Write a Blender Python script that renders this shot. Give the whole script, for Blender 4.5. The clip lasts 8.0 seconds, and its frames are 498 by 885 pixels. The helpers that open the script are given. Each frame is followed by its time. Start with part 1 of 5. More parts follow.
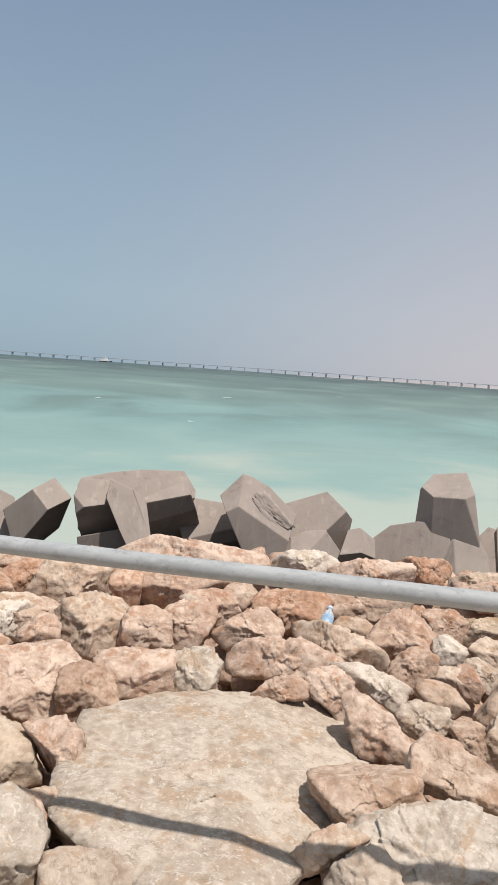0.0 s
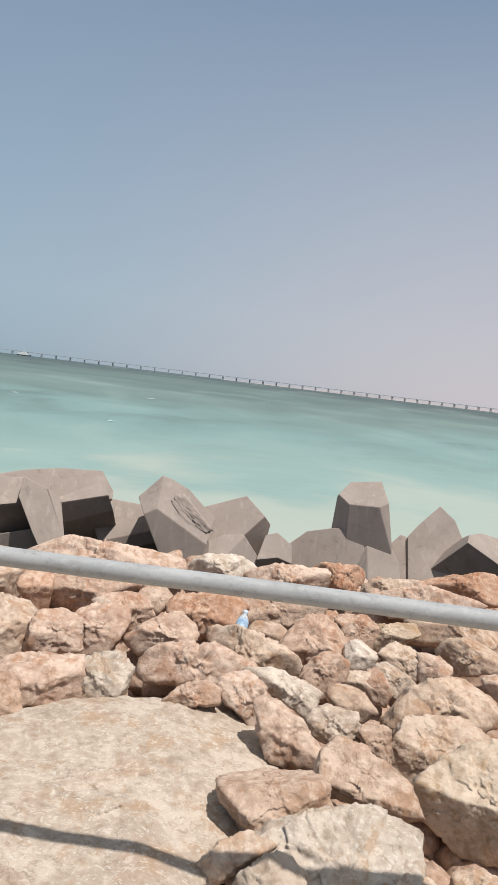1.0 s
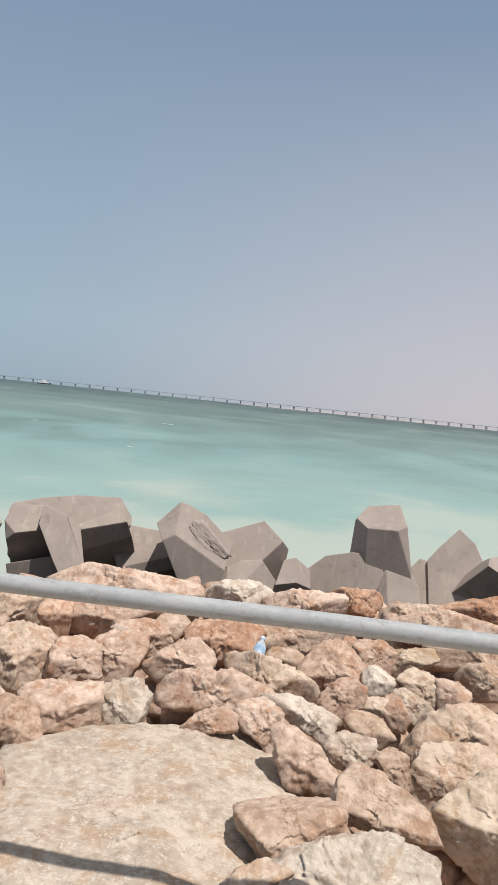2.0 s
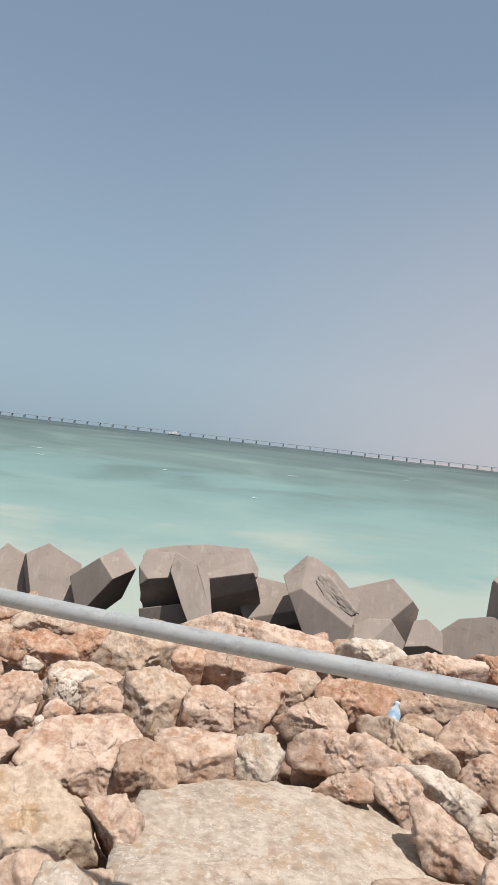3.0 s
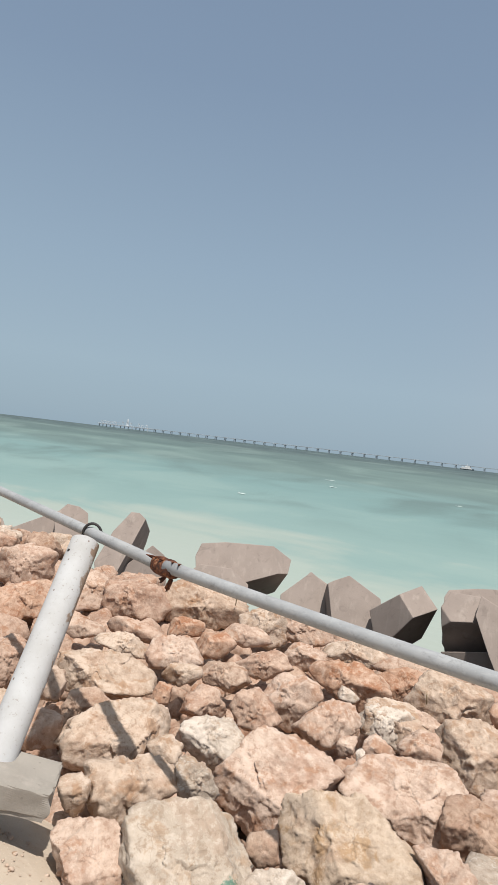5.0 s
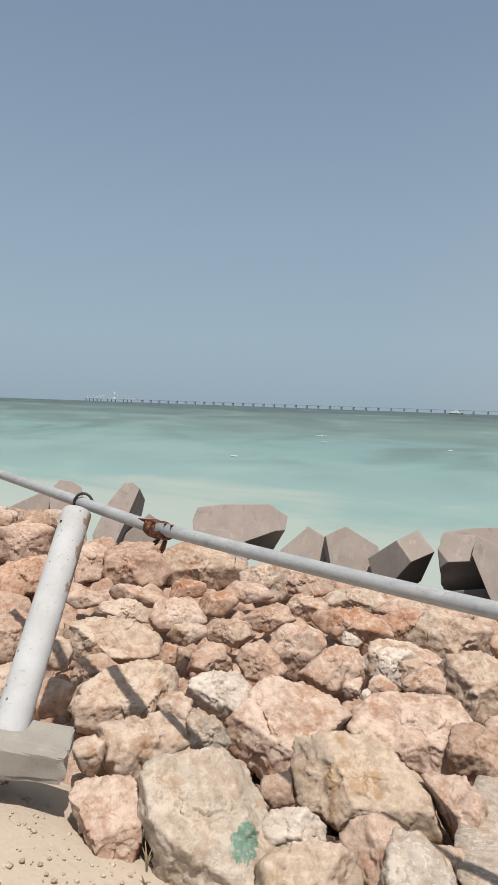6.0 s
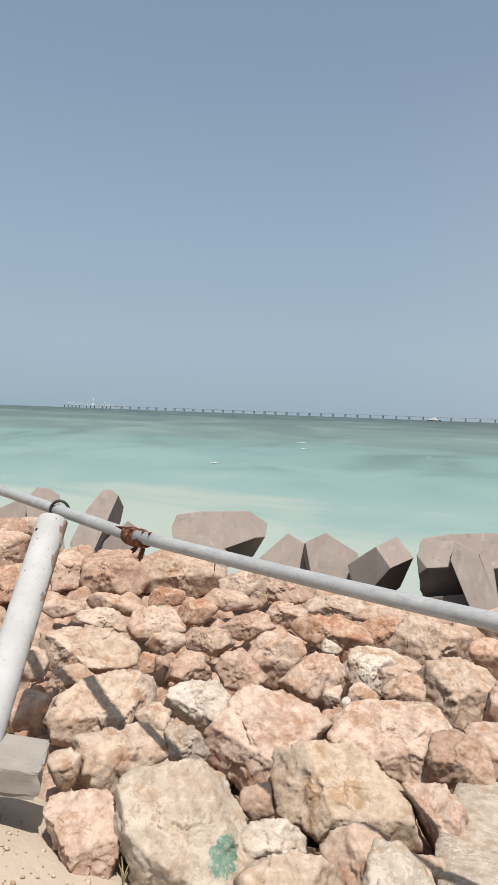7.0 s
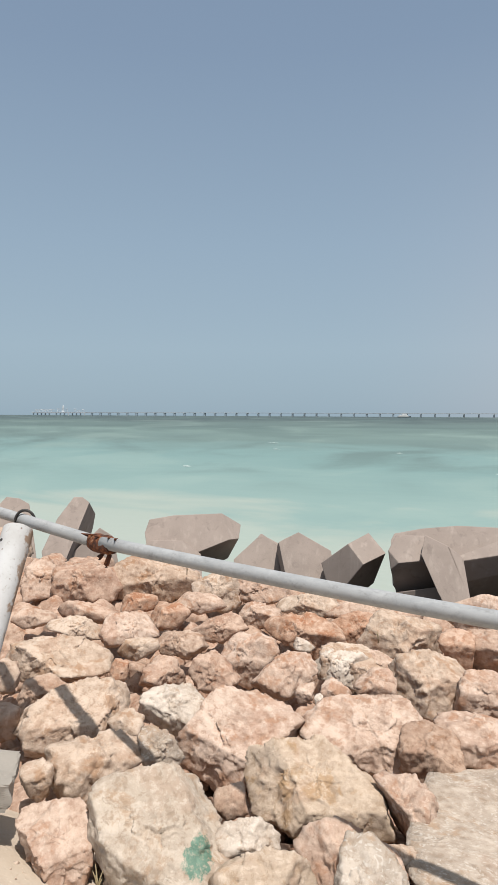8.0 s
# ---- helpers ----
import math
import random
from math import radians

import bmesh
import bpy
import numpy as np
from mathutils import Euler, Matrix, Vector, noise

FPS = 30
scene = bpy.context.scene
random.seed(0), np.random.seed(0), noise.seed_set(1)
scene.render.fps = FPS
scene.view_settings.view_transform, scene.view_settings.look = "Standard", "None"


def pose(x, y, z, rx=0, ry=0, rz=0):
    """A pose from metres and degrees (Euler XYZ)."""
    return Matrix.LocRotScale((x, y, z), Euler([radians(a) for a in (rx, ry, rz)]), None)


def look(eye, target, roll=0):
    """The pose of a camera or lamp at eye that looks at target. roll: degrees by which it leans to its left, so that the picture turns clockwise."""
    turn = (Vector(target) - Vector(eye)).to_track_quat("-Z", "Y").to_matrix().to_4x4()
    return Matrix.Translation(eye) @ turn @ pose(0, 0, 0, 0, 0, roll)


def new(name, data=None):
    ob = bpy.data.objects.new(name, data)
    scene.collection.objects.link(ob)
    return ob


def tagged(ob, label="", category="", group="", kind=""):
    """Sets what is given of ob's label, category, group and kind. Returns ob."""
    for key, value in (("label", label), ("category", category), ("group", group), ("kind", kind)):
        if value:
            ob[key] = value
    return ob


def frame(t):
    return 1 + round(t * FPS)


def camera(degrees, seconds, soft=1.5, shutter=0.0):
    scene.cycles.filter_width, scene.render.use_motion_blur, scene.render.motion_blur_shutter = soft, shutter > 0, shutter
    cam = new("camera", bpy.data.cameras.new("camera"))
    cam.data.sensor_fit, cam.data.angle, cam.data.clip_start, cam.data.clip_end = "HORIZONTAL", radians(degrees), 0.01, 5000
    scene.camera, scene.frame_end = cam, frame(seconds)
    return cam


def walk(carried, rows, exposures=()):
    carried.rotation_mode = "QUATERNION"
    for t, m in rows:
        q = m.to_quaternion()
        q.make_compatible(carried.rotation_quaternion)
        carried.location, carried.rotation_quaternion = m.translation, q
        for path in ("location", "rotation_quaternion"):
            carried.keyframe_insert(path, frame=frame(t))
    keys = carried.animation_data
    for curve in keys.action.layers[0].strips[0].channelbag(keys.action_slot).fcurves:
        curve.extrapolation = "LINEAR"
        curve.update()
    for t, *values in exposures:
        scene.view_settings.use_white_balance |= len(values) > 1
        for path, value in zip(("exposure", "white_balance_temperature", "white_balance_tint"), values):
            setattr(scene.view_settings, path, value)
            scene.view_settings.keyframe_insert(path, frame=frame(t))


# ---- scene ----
# Camera: a phone held at eye height that pans along the shore.
EXPOSURES = [(0.0, 0.05), (3.0, 0.05), (4.3, 0.09), (5.2, 0.01), (6.5, -0.05), (7.0, 0.09), (7.5, 0.09), (8.0, 0.06)]
cam = camera(42.01, 8.0, soft=0.8)
PATH = [
    (0, (0.018, 0.072, 1.609), (0.036, 2.06, 1.39), 4.0),
    (0.5, (-0.007, 0.081, 1.604), (-0.011, 2.073, 1.426), 5.9),
    (1, (0.02, 0.104, 1.599), (0.277, 2.079, 1.414), 6.9),
    (1.2, (0.027, 0.071, 1.624), (0.322, 2.041, 1.451), 7.2),
    (2.3, (0.034, 0.041, 1.624), (0.129, 2.037, 1.527), 5.9),
    (2.5, (0.003, 0.044, 1.615), (0.012, 2.042, 1.533), 6.3),
    (3, (-0.035, 0.009, 1.632), (-0.235, 1.999, 1.632), 6.5),
    (3.5, (-0.102, -0.025, 1.647), (-0.624, 1.905, 1.709), 7.8),
    (4, (-0.141, -0.021, 1.624), (-0.832, 1.854, 1.684), 9.0),
    (4.5, (-0.164, -0.08, 1.647), (-1.036, 1.719, 1.71), 9.8),
    (5, (-0.188, -0.074, 1.639), (-1.219, 1.639, 1.64), 6.8),
    (5.2, (-0.196, -0.067, 1.633), (-1.264, 1.624, 1.614), 5.5),
    (6.3, (-0.161, -0.04, 1.607), (-1.139, 1.701, 1.486), 1.0),
    (6.5, (-0.162, -0.033, 1.607), (-1.143, 1.707, 1.52), 1.0),
    (7, (-0.177, -0.025, 1.607), (-1.12, 1.736, 1.517), 2.1),
    (7.5, (-0.145, -0.038, 1.62), (-1.058, 1.74, 1.535), 0.8),
    (8, (-0.128, -0.025, 1.611), (-0.997, 1.775, 1.528), 0.3),
]
walk(cam, [(t, look(eye, target, roll)) for t, eye, target, roll in PATH], EXPOSURES)

# World, sun
SUN_WAY = Vector((0.24, -0.22, 0.945)).normalized()
world = bpy.data.worlds.new("hazy_sky")
scene.world = world
world.use_nodes = True
wn, wl = world.node_tree.nodes, world.node_tree.links
wn.clear()
sky = wn.new("ShaderNodeTexSky")
sky.sky_type, sky.sun_disc = "NISHITA", False
sky.sun_elevation = math.asin(SUN_WAY.z)
sky.sun_rotation = math.atan2(SUN_WAY.x, SUN_WAY.y)
sky.air_density, sky.dust_density, sky.ozone_density, sky.altitude = 1.0, 1.0, 1.5, 5.0
calm = wn.new("ShaderNodeHueSaturation")
calm.inputs["Saturation"].default_value = 0.7
calm.inputs["Value"].default_value = 0.05
wl.new(sky.outputs[0], calm.inputs["Color"])
aim = wn.new("ShaderNodeTexCoord")
axis = wn.new("ShaderNodeSeparateXYZ")
wl.new(aim.outputs["Generated"], axis.inputs[0])
rise = wn.new("ShaderNodeValToRGB")
rise.color_ramp.elements[1].position = 0.97
rise.color_ramp.elements[1].color = (0.95, 0.90, 0.82, 1)
rise.color_ramp.elements[0].color = (0.335, 0.45, 0.54, 1)
for at, col in ((0.10, (0.37, 0.49, 0.585)), (0.25, (0.325, 0.44, 0.56)), (0.48, (0.245, 0.338, 0.472)), (0.60, (0.225, 0.312, 0.445)), (0.76, (0.34, 0.40, 0.48)), (0.88, (0.60, 0.62, 0.64))):
    el = rise.color_ramp.elements.new(at)
    el.color = (*col, 1)
wl.new(axis.outputs["Z"], rise.inputs["Fac"])
# dust haze, thicker low down on the sun's side
side = wn.new("ShaderNodeMapRange")
for key, value in (("From Min", -0.35), ("From Max", 0.55), ("To Min", 0.0), ("To Max", 0.95)):
    side.inputs[key].default_value = value
side.interpolation_type = "SMOOTHSTEP"
low = wn.new("ShaderNodeMapRange")
for key, value in (("From Min", 0.02), ("From Max", 0.5), ("To Min", 1.0), ("To Max", 0.0)):
    low.inputs[key].default_value = value
wl.new(axis.outputs["X"], side.inputs["Value"])
wl.new(axis.outputs["Z"], low.inputs["Value"])
both = wn.new("ShaderNodeMath")
both.operation = "MULTIPLY"
wl.new(side.outputs[0], both.inputs[0])
wl.new(low.outputs[0], both.inputs[1])
haze = wn.new("ShaderNodeMix")
haze.data_type = "RGBA"
haze.inputs[7].default_value = (0.635, 0.59, 0.63, 1)
wl.new(both.outputs[0], haze.inputs[0])
wl.new(rise.outputs[0], haze.inputs[6])
blend = wn.new("ShaderNodeMix")
blend.data_type = "RGBA"
blend.inputs[0].default_value = 0.85
wl.new(calm.outputs[0], blend.inputs[6])
wl.new(haze.outputs[2], blend.inputs[7])
back = wn.new("ShaderNodeBackground")
back.inputs["Strength"].default_value = 1.0
wout = wn.new("ShaderNodeOutputWorld")
wl.new(blend.outputs[2], back.inputs["Color"])
wl.new(back.outputs[0], wout.inputs["Surface"])
sun_data = bpy.data.lights.new("sun", "SUN")
sun_data.energy, sun_data.angle, sun_data.color = 5.0, radians(0.9), (1.0, 0.95, 0.89)
sun = new("sun", sun_data)
sun.matrix_world = look(SUN_WAY * 50, (0, 0, 0))


# Materials
class Mat:
    """A node material with short ways to add nodes."""

    def __init__(self, name):
        self.m = bpy.data.materials.new(name)
        self.m.use_nodes = True
        self.n, self.l = self.m.node_tree.nodes, self.m.node_tree.links
        self.b = self.n["Principled BSDF"]

    def put(self, kind, links=(), **values):
        node = self.n.new(kind)
        for key, value in values.items():
            setattr(node, key, value)
        for socket, source in links:
            if isinstance(source, bpy.types.NodeSocket):
                self.l.new(source, node.inputs[socket])
            else:
                node.inputs[socket].default_value = source
        return node

    def coords(self, spread=0.0):
        base = self.put("ShaderNodeTexCoord").outputs["Object"]
        if not spread:
            return base
        info = self.put("ShaderNodeObjectInfo").outputs["Random"]
        shift = self.put("ShaderNodeMath", [(0, info), (1, spread)], operation="MULTIPLY").outputs[0]
        return self.put("ShaderNodeVectorMath", [(0, base), (1, shift)], operation="ADD").outputs[0]

    def noise(self, where, scale, detail=6.0, rough=0.6, warp=0.0):
        node = self.put("ShaderNodeTexNoise", [("Vector", where), ("Scale", scale), ("Detail", detail), ("Roughness", rough), ("Distortion", warp)])
        return node.outputs["Fac"]

    def ramp(self, fac, *stops):
        node = self.put("ShaderNodeValToRGB", [("Fac", fac)])
        els = node.color_ramp.elements
        while len(els) < len(stops):
            els.new(0.5)
        for el, (at, col) in zip(els, stops):
            el.position = at
            el.color = (*col, 1) if len(col) == 3 else col
        return node.outputs[0]

    def grey(self, fac, lo, hi, a=0.0, b=1.0):
        return self.put("ShaderNodeMapRange", [("Value", fac), ("From Min", lo), ("From Max", hi), ("To Min", a), ("To Max", b)]).outputs[0]

    def mix(self, fac, a, b, blend="MIX"):
        node = self.put("ShaderNodeMix", data_type="RGBA", blend_type=blend)
        for socket, source in ((0, fac), (6, a), (7, b)):
            if isinstance(source, bpy.types.NodeSocket):
                self.l.new(source, node.inputs[socket])
            else:
                node.inputs[socket].default_value = (*source, 1) if isinstance(source, tuple) else source
        return node.outputs[2]

    def bump(self, height, strength, distance, after=None):
        node = self.put("ShaderNodeBump", [("Height", height), ("Strength", strength), ("Distance", distance)])
        if after:
            self.l.new(after, node.inputs["Normal"])
        return node.outputs[0]

    def finish(self, color=None, rough=0.8, normal=None, metal=0.0, spec=0.5):
        for name, value in (("Base Color", color), ("Roughness", rough), ("Normal", normal), ("Metallic", metal), ("Specular IOR Level", spec)):
            if value is None:
                continue
            if isinstance(value, bpy.types.NodeSocket):
                self.l.new(value, self.b.inputs[name])
            else:
                self.b.inputs[name].default_value = (*value, 1) if isinstance(value, tuple) else value
        return self.m


def limestone(name, main, second, stain, stain_from=0.56, flecks=0.0, mark=None):
    """Broken limestone: two tones in soft patches, pale and rusty blotches, short cracks, pits and fine grain."""
    main, second, stain = (tuple(c * 0.65 for c in col) for col in (main, second, stain))
    k = Mat(name)
    plain_at = k.coords()
    at = k.coords(37.0)
    tone = k.mix(k.grey(k.noise(at, 2.6, 5, 0.58, 0.2), 0.38, 0.62), main, second)
    tone = k.mix(k.grey(k.noise(at, 5.0, 8, 0.66, 0.3), stain_from, stain_from + 0.1, 0.0, 0.75), tone, stain)
    pale = tuple(0.04 + 1.12 * c for c in main)
    blotch = k.noise(at, 12.0, 8, 0.66, 0.25)
    tone = k.mix(k.grey(blotch, 0.53, 0.64, 0.0, 0.7), tone, pale)
    tone = k.mix(k.grey(blotch, 0.36, 0.44, 0.5, 0.0), tone, tuple(c * 0.68 for c in second))
    grain = k.noise(at, 60.0, 7, 0.72)
    tone = k.mix(k.grey(grain, 0.32, 0.43, 0.28, 0.0), tone, tuple(c * 0.45 for c in second))
    tone = k.mix(k.grey(grain, 0.57, 0.68, 0.0, 0.3), tone, pale)
    tone = k.mix(k.grey(k.noise(at, 4.0, 6, 0.6, 0.4), 0.52, 0.6, 0.0, 0.75), tone, pale)
    tone = k.mix(k.grey(k.noise(at, 3.4, 7, 0.66, 0.4), 0.54, 0.62, 0.0, 0.5), tone, tuple(c * f for c, f in zip(second, (0.92, 0.80, 0.74))))
    tone = k.mix(k.grey(k.noise(at, 7.5, 8, 0.66, 0.4), 0.55, 0.62, 0.0, 0.7), tone, stain)
    mottle = k.noise(at, 24.0, 9, 0.74, 0.25)
    tone = k.mix(k.grey(mottle, 0.53, 0.60, 0.0, 0.65), tone, tuple(0.07 + 1.1 * c for c in main))
    tone = k.mix(k.grey(mottle, 0.40, 0.46, 0.65, 0.0), tone, tuple(0.5 * (a + b) * 0.8 for a, b in zip(second, stain)))
    # winding crevices, only here and there
    vein = k.put("ShaderNodeMath", [(0, k.noise(at, 4.6, 5, 0.55, 0.8)), (1, 0.5)], operation="SUBTRACT").outputs[0]
    vein = k.put("ShaderNodeMath", [(0, vein)], operation="ABSOLUTE").outputs[0]
    vein = k.put("ShaderNodeMath", [(0, k.grey(vein, 0.002, 0.011, 1.0, 0.0)), (1, k.grey(k.noise(at, 3.1, 4, 0.6), 0.52, 0.6))], operation="MULTIPLY").outputs[0]
    tone = k.mix(k.put("ShaderNodeMath", [(0, vein), (1, 0.35)], operation="MULTIPLY").outputs[0], tone, tuple(c * 0.35 for c in second))
    if flecks:
        swirl = k.put("ShaderNodeVectorMath", [(0, at), (1, k.put("ShaderNodeVectorMath", [(0, k.put("ShaderNodeTexNoise", [("Vector", at), ("Scale", 9.0), ("Detail", 3.0)]).outputs["Color"]), ("Scale", 0.22)], operation="SCALE").outputs[0])], operation="ADD").outputs[0]
        chips = k.put("ShaderNodeTexVoronoi", [("Vector", k.put("ShaderNodeMapping", [("Vector", swirl), ("Scale", (0.55, 1.9, 1.3)), ("Rotation", (0.4, 0.5, 0.9))]).outputs[0]), ("Scale", 40.0), ("Randomness", 1.0)]).outputs["Distance"]
        where = k.grey(k.noise(at, 6.0, 4, 0.6), 0.36, 0.5, 0.0, flecks)
        hit = k.put("ShaderNodeMath", [(0, k.grey(chips, 0.2, 0.34, 1.0, 0.0)), (1, where)], operation="MULTIPLY").outputs[0]
        tone = k.mix(hit, tone, (0.58, 0.54, 0.49))
    bent = k.put("ShaderNodeMix", [("Factor", 0.12), ("A", at), ("B", k.put("ShaderNodeTexNoise", [("Vector", at), ("Scale", 5.0), ("Detail", 5.0)]).outputs["Color"])], data_type="VECTOR")
    split = k.put("ShaderNodeTexVoronoi", [("Vector", bent.outputs[1]), ("Scale", 6.5)], feature="DISTANCE_TO_EDGE").outputs["Distance"]
    some = k.grey(k.noise(at, 4.0, 3, 0.5), 0.56, 0.66)
    crack = k.put("ShaderNodeMath", [(0, k.grey(split, 0.0, 0.016, 1.0, 0.0)), (1, some)], operation="MULTIPLY").outputs[0]
    tone = k.mix(k.put("ShaderNodeMath", [(0, crack), (1, 0.25)], operation="MULTIPLY").outputs[0], tone, (0.17, 0.10, 0.065))
    luck = k.put("ShaderNodeObjectInfo").outputs["Random"]
    tone = k.mix(1.0, tone, k.ramp(luck, (0.0, (0.86, 0.80, 0.755)), (0.25, (0.93, 0.895, 0.86)), (0.65, (0.975, 0.96, 0.94)), (1.0, (1.0, 0.995, 0.985))), "MULTIPLY")
    if mark:
        away = k.put("ShaderNodeVectorMath", [(0, k.put("ShaderNodeMapping", [("Vector", plain_at), ("Scale", (1.15, 0.0, 0.85))]).outputs[0]), (1, (mark[0] * 1.15, 0.0, mark[2] * 0.85))], operation="DISTANCE").outputs["Value"]
        ragged = k.put("ShaderNodeMath", [(0, away), (1, k.grey(k.noise(plain_at, 22.0, 6, 0.7), 0.3, 0.7, -0.03, 0.03))], operation="ADD").outputs[0]
        cover = k.put("ShaderNodeMath", [(0, k.grey(ragged, mark[3] * 0.8, mark[3], 0.85, 0.0)), (1, k.grey(grain, 0.36, 0.5, 0.25, 1.0))], operation="MULTIPLY").outputs[0]
        tone = k.mix(cover, tone, k.mix(k.grey(blotch, 0.4, 0.6), (0.035, 0.13, 0.095), (0.12, 0.24, 0.18)))
    n = k.bump(k.noise(at, 7.0, 8, 0.6, 0.1), 0.4, 0.04)
    n = k.bump(mottle, 0.5, 0.01, n)
    n = k.bump(blotch, 0.45, 0.02, n)
    n = k.bump(grain, 0.25, 0.005, n)
    n = k.bump(vein, -0.5, 0.015, n)
    n = k.bump(crack, -0.8, 0.018, n)
    return k.finish(tone, 0.92, n, spec=0.25)


GREEN_SPOT = (0.133, 0.0, -0.055, 0.066)
ROCK = {
    "cream": limestone("limestone_cream", (0.72, 0.575, 0.46), (0.65, 0.50, 0.39), (0.52, 0.31, 0.18)),
    "pink": limestone("limestone_pink", (0.73, 0.56, 0.45), (0.64, 0.455, 0.355), (0.52, 0.28, 0.165)),
    "grey": limestone("limestone_grey", (0.635, 0.54, 0.45), (0.57, 0.475, 0.39), (0.55, 0.38, 0.25), 0.6, 0.55),
    "rust": limestone("limestone_rust", (0.67, 0.465, 0.345), (0.60, 0.365, 0.245), (0.48, 0.21, 0.105), 0.53),
    "white": limestone("limestone_white", (0.79, 0.69, 0.595), (0.71, 0.60, 0.50), (0.56, 0.40, 0.28), 0.62),
    "sand": limestone("limestone_sand", (0.71, 0.575, 0.45), (0.64, 0.505, 0.39), (0.56, 0.36, 0.19), 0.58),
    "marked": limestone("limestone_with_green_paint", (0.68, 0.585, 0.485), (0.61, 0.51, 0.415), (0.55, 0.38, 0.25), 0.6, 0.2, GREEN_SPOT),
    "brown": limestone("limestone_brown", (0.66, 0.50, 0.39), (0.57, 0.41, 0.315), (0.46, 0.27, 0.165)),
}


def make_concrete(name, main, second, dark):
    k = Mat(name)
    at = k.coords(21.0)
    tone = k.mix(k.grey(k.noise(at, 1.6, 5, 0.6, 0.3), 0.36, 0.64), main, second)
    tone = k.mix(k.grey(k.noise(at, 6.0, 9, 0.7, 0.8), 0.55, 0.75, 0.0, 0.6), tone, dark)
    streak = k.put("ShaderNodeMapping", [("Vector", at), ("Scale", (6.0, 6.0, 0.8))]).outputs[0]
    tone = k.mix(k.grey(k.noise(streak, 1.5, 6, 0.6), 0.55, 0.72, 0.0, 0.35), tone, (0.46, 0.40, 0.35))
    pits = k.put("ShaderNodeTexVoronoi", [("Vector", at), ("Scale", 22.0)]).outputs["Distance"]
    hole = k.grey(pits, 0.06, 0.14, 1.0, 0.0)
    tone = k.mix(k.put("ShaderNodeMath", [(0, hole), (1, 0.35)], operation="MULTIPLY").outputs[0], tone, dark)
    n = k.bump(k.noise(at, 30.0, 8, 0.7), 0.3, 0.01)
    n = k.bump(hole, -0.3, 0.01, n)
    return k.finish(tone, 0.88, n, spec=0.3)


CONCRETE = make_concrete("armour_concrete", (0.315, 0.263, 0.23), (0.265, 0.22, 0.192), (0.14, 0.115, 0.10))
FOOTING = make_concrete("footing_concrete", (0.32, 0.295, 0.26), (0.245, 0.22, 0.19), (0.13, 0.112, 0.095))


def make_galvanized():
    k = Mat("galvanized_steel")
    at = k.coords()
    fine = k.put("ShaderNodeMapping", [("Vector", at), ("Scale", (0.35, 1.0, 1.0))]).outputs[0]
    tone = k.mix(k.grey(k.noise(fine, 14.0, 8, 0.7), 0.35, 0.65), (0.27, 0.28, 0.287), (0.345, 0.353, 0.357))
    specks = k.put("ShaderNodeMapping", [("Vector", at), ("Scale", (0.7, 1.0, 1.0))]).outputs[0]
    tone = k.mix(k.grey(k.noise(specks, 34.0, 9, 0.8), 0.52, 0.66, 0.0, 0.6), tone, (0.17, 0.165, 0.16))
    tone = k.mix(k.grey(k.noise(specks, 30.0, 7, 0.75), 0.54, 0.62, 0.0, 0.3), tone, (0.43, 0.44, 0.445))
    tone = k.mix(k.grey(k.noise(at, 22.0, 8, 0.7), 0.70, 0.76), tone, (0.2, 0.11, 0.06))
    return k.finish(tone, 0.62, k.bump(k.noise(at, 60.0, 5, 0.6), 0.25, 0.003), 0.0, 0.35)


def make_paint():
    k = Mat("chipped_white_paint")
    at = k.coords()
    tone = k.mix(k.grey(k.noise(at, 5.0, 6, 0.6), 0.4, 0.7), (0.48, 0.485, 0.485), (0.40, 0.395, 0.385))
    wear = k.grey(k.noise(at, 48.0, 9, 0.78), 0.57, 0.64)
    tone = k.mix(k.put("ShaderNodeMath", [(0, wear), (1, 0.8)], operation="MULTIPLY").outputs[0], tone, (0.30, 0.27, 0.245))
    dots = k.grey(k.put("ShaderNodeTexVoronoi", [("Vector", at), ("Scale", 17.0)]).outputs["Distance"], 0.08, 0.12, 1.0, 0.0)
    tone = k.mix(dots, tone, (0.17, 0.12, 0.1))
    lean = k.put("ShaderNodeVectorMath", [(0, at), (1, (0.77, 0.58, -0.15))], operation="DOT_PRODUCT").outputs["Value"]
    edge = k.put("ShaderNodeMath", [(0, lean), (1, k.grey(k.noise(at, 14.0, 7, 0.7), 0.3, 0.7, -0.03, 0.03))], operation="ADD").outputs[0]
    tone = k.mix(k.grey(edge, 0.084, 0.098, 0.0, 0.8), tone, (0.22, 0.13, 0.07))
    n = k.bump(wear, -0.3, 0.003)
    n = k.bump(dots, -0.5, 0.004, n)
    return k.finish(tone, 0.85, n, spec=0.2)


def make_rust():
    k = Mat("flaking_rust")
    at = k.coords()
    tone = k.ramp(k.noise(at, 30.0, 8, 0.7), (0.34, (0.018, 0.011, 0.008)), (0.5, (0.085, 0.028, 0.014)), (0.6, (0.2, 0.07, 0.025)), (0.72, (0.42, 0.3, 0.2)))
    return k.finish(tone, 0.95, k.bump(k.noise(at, 60.0, 8, 0.7), 0.8, 0.006))


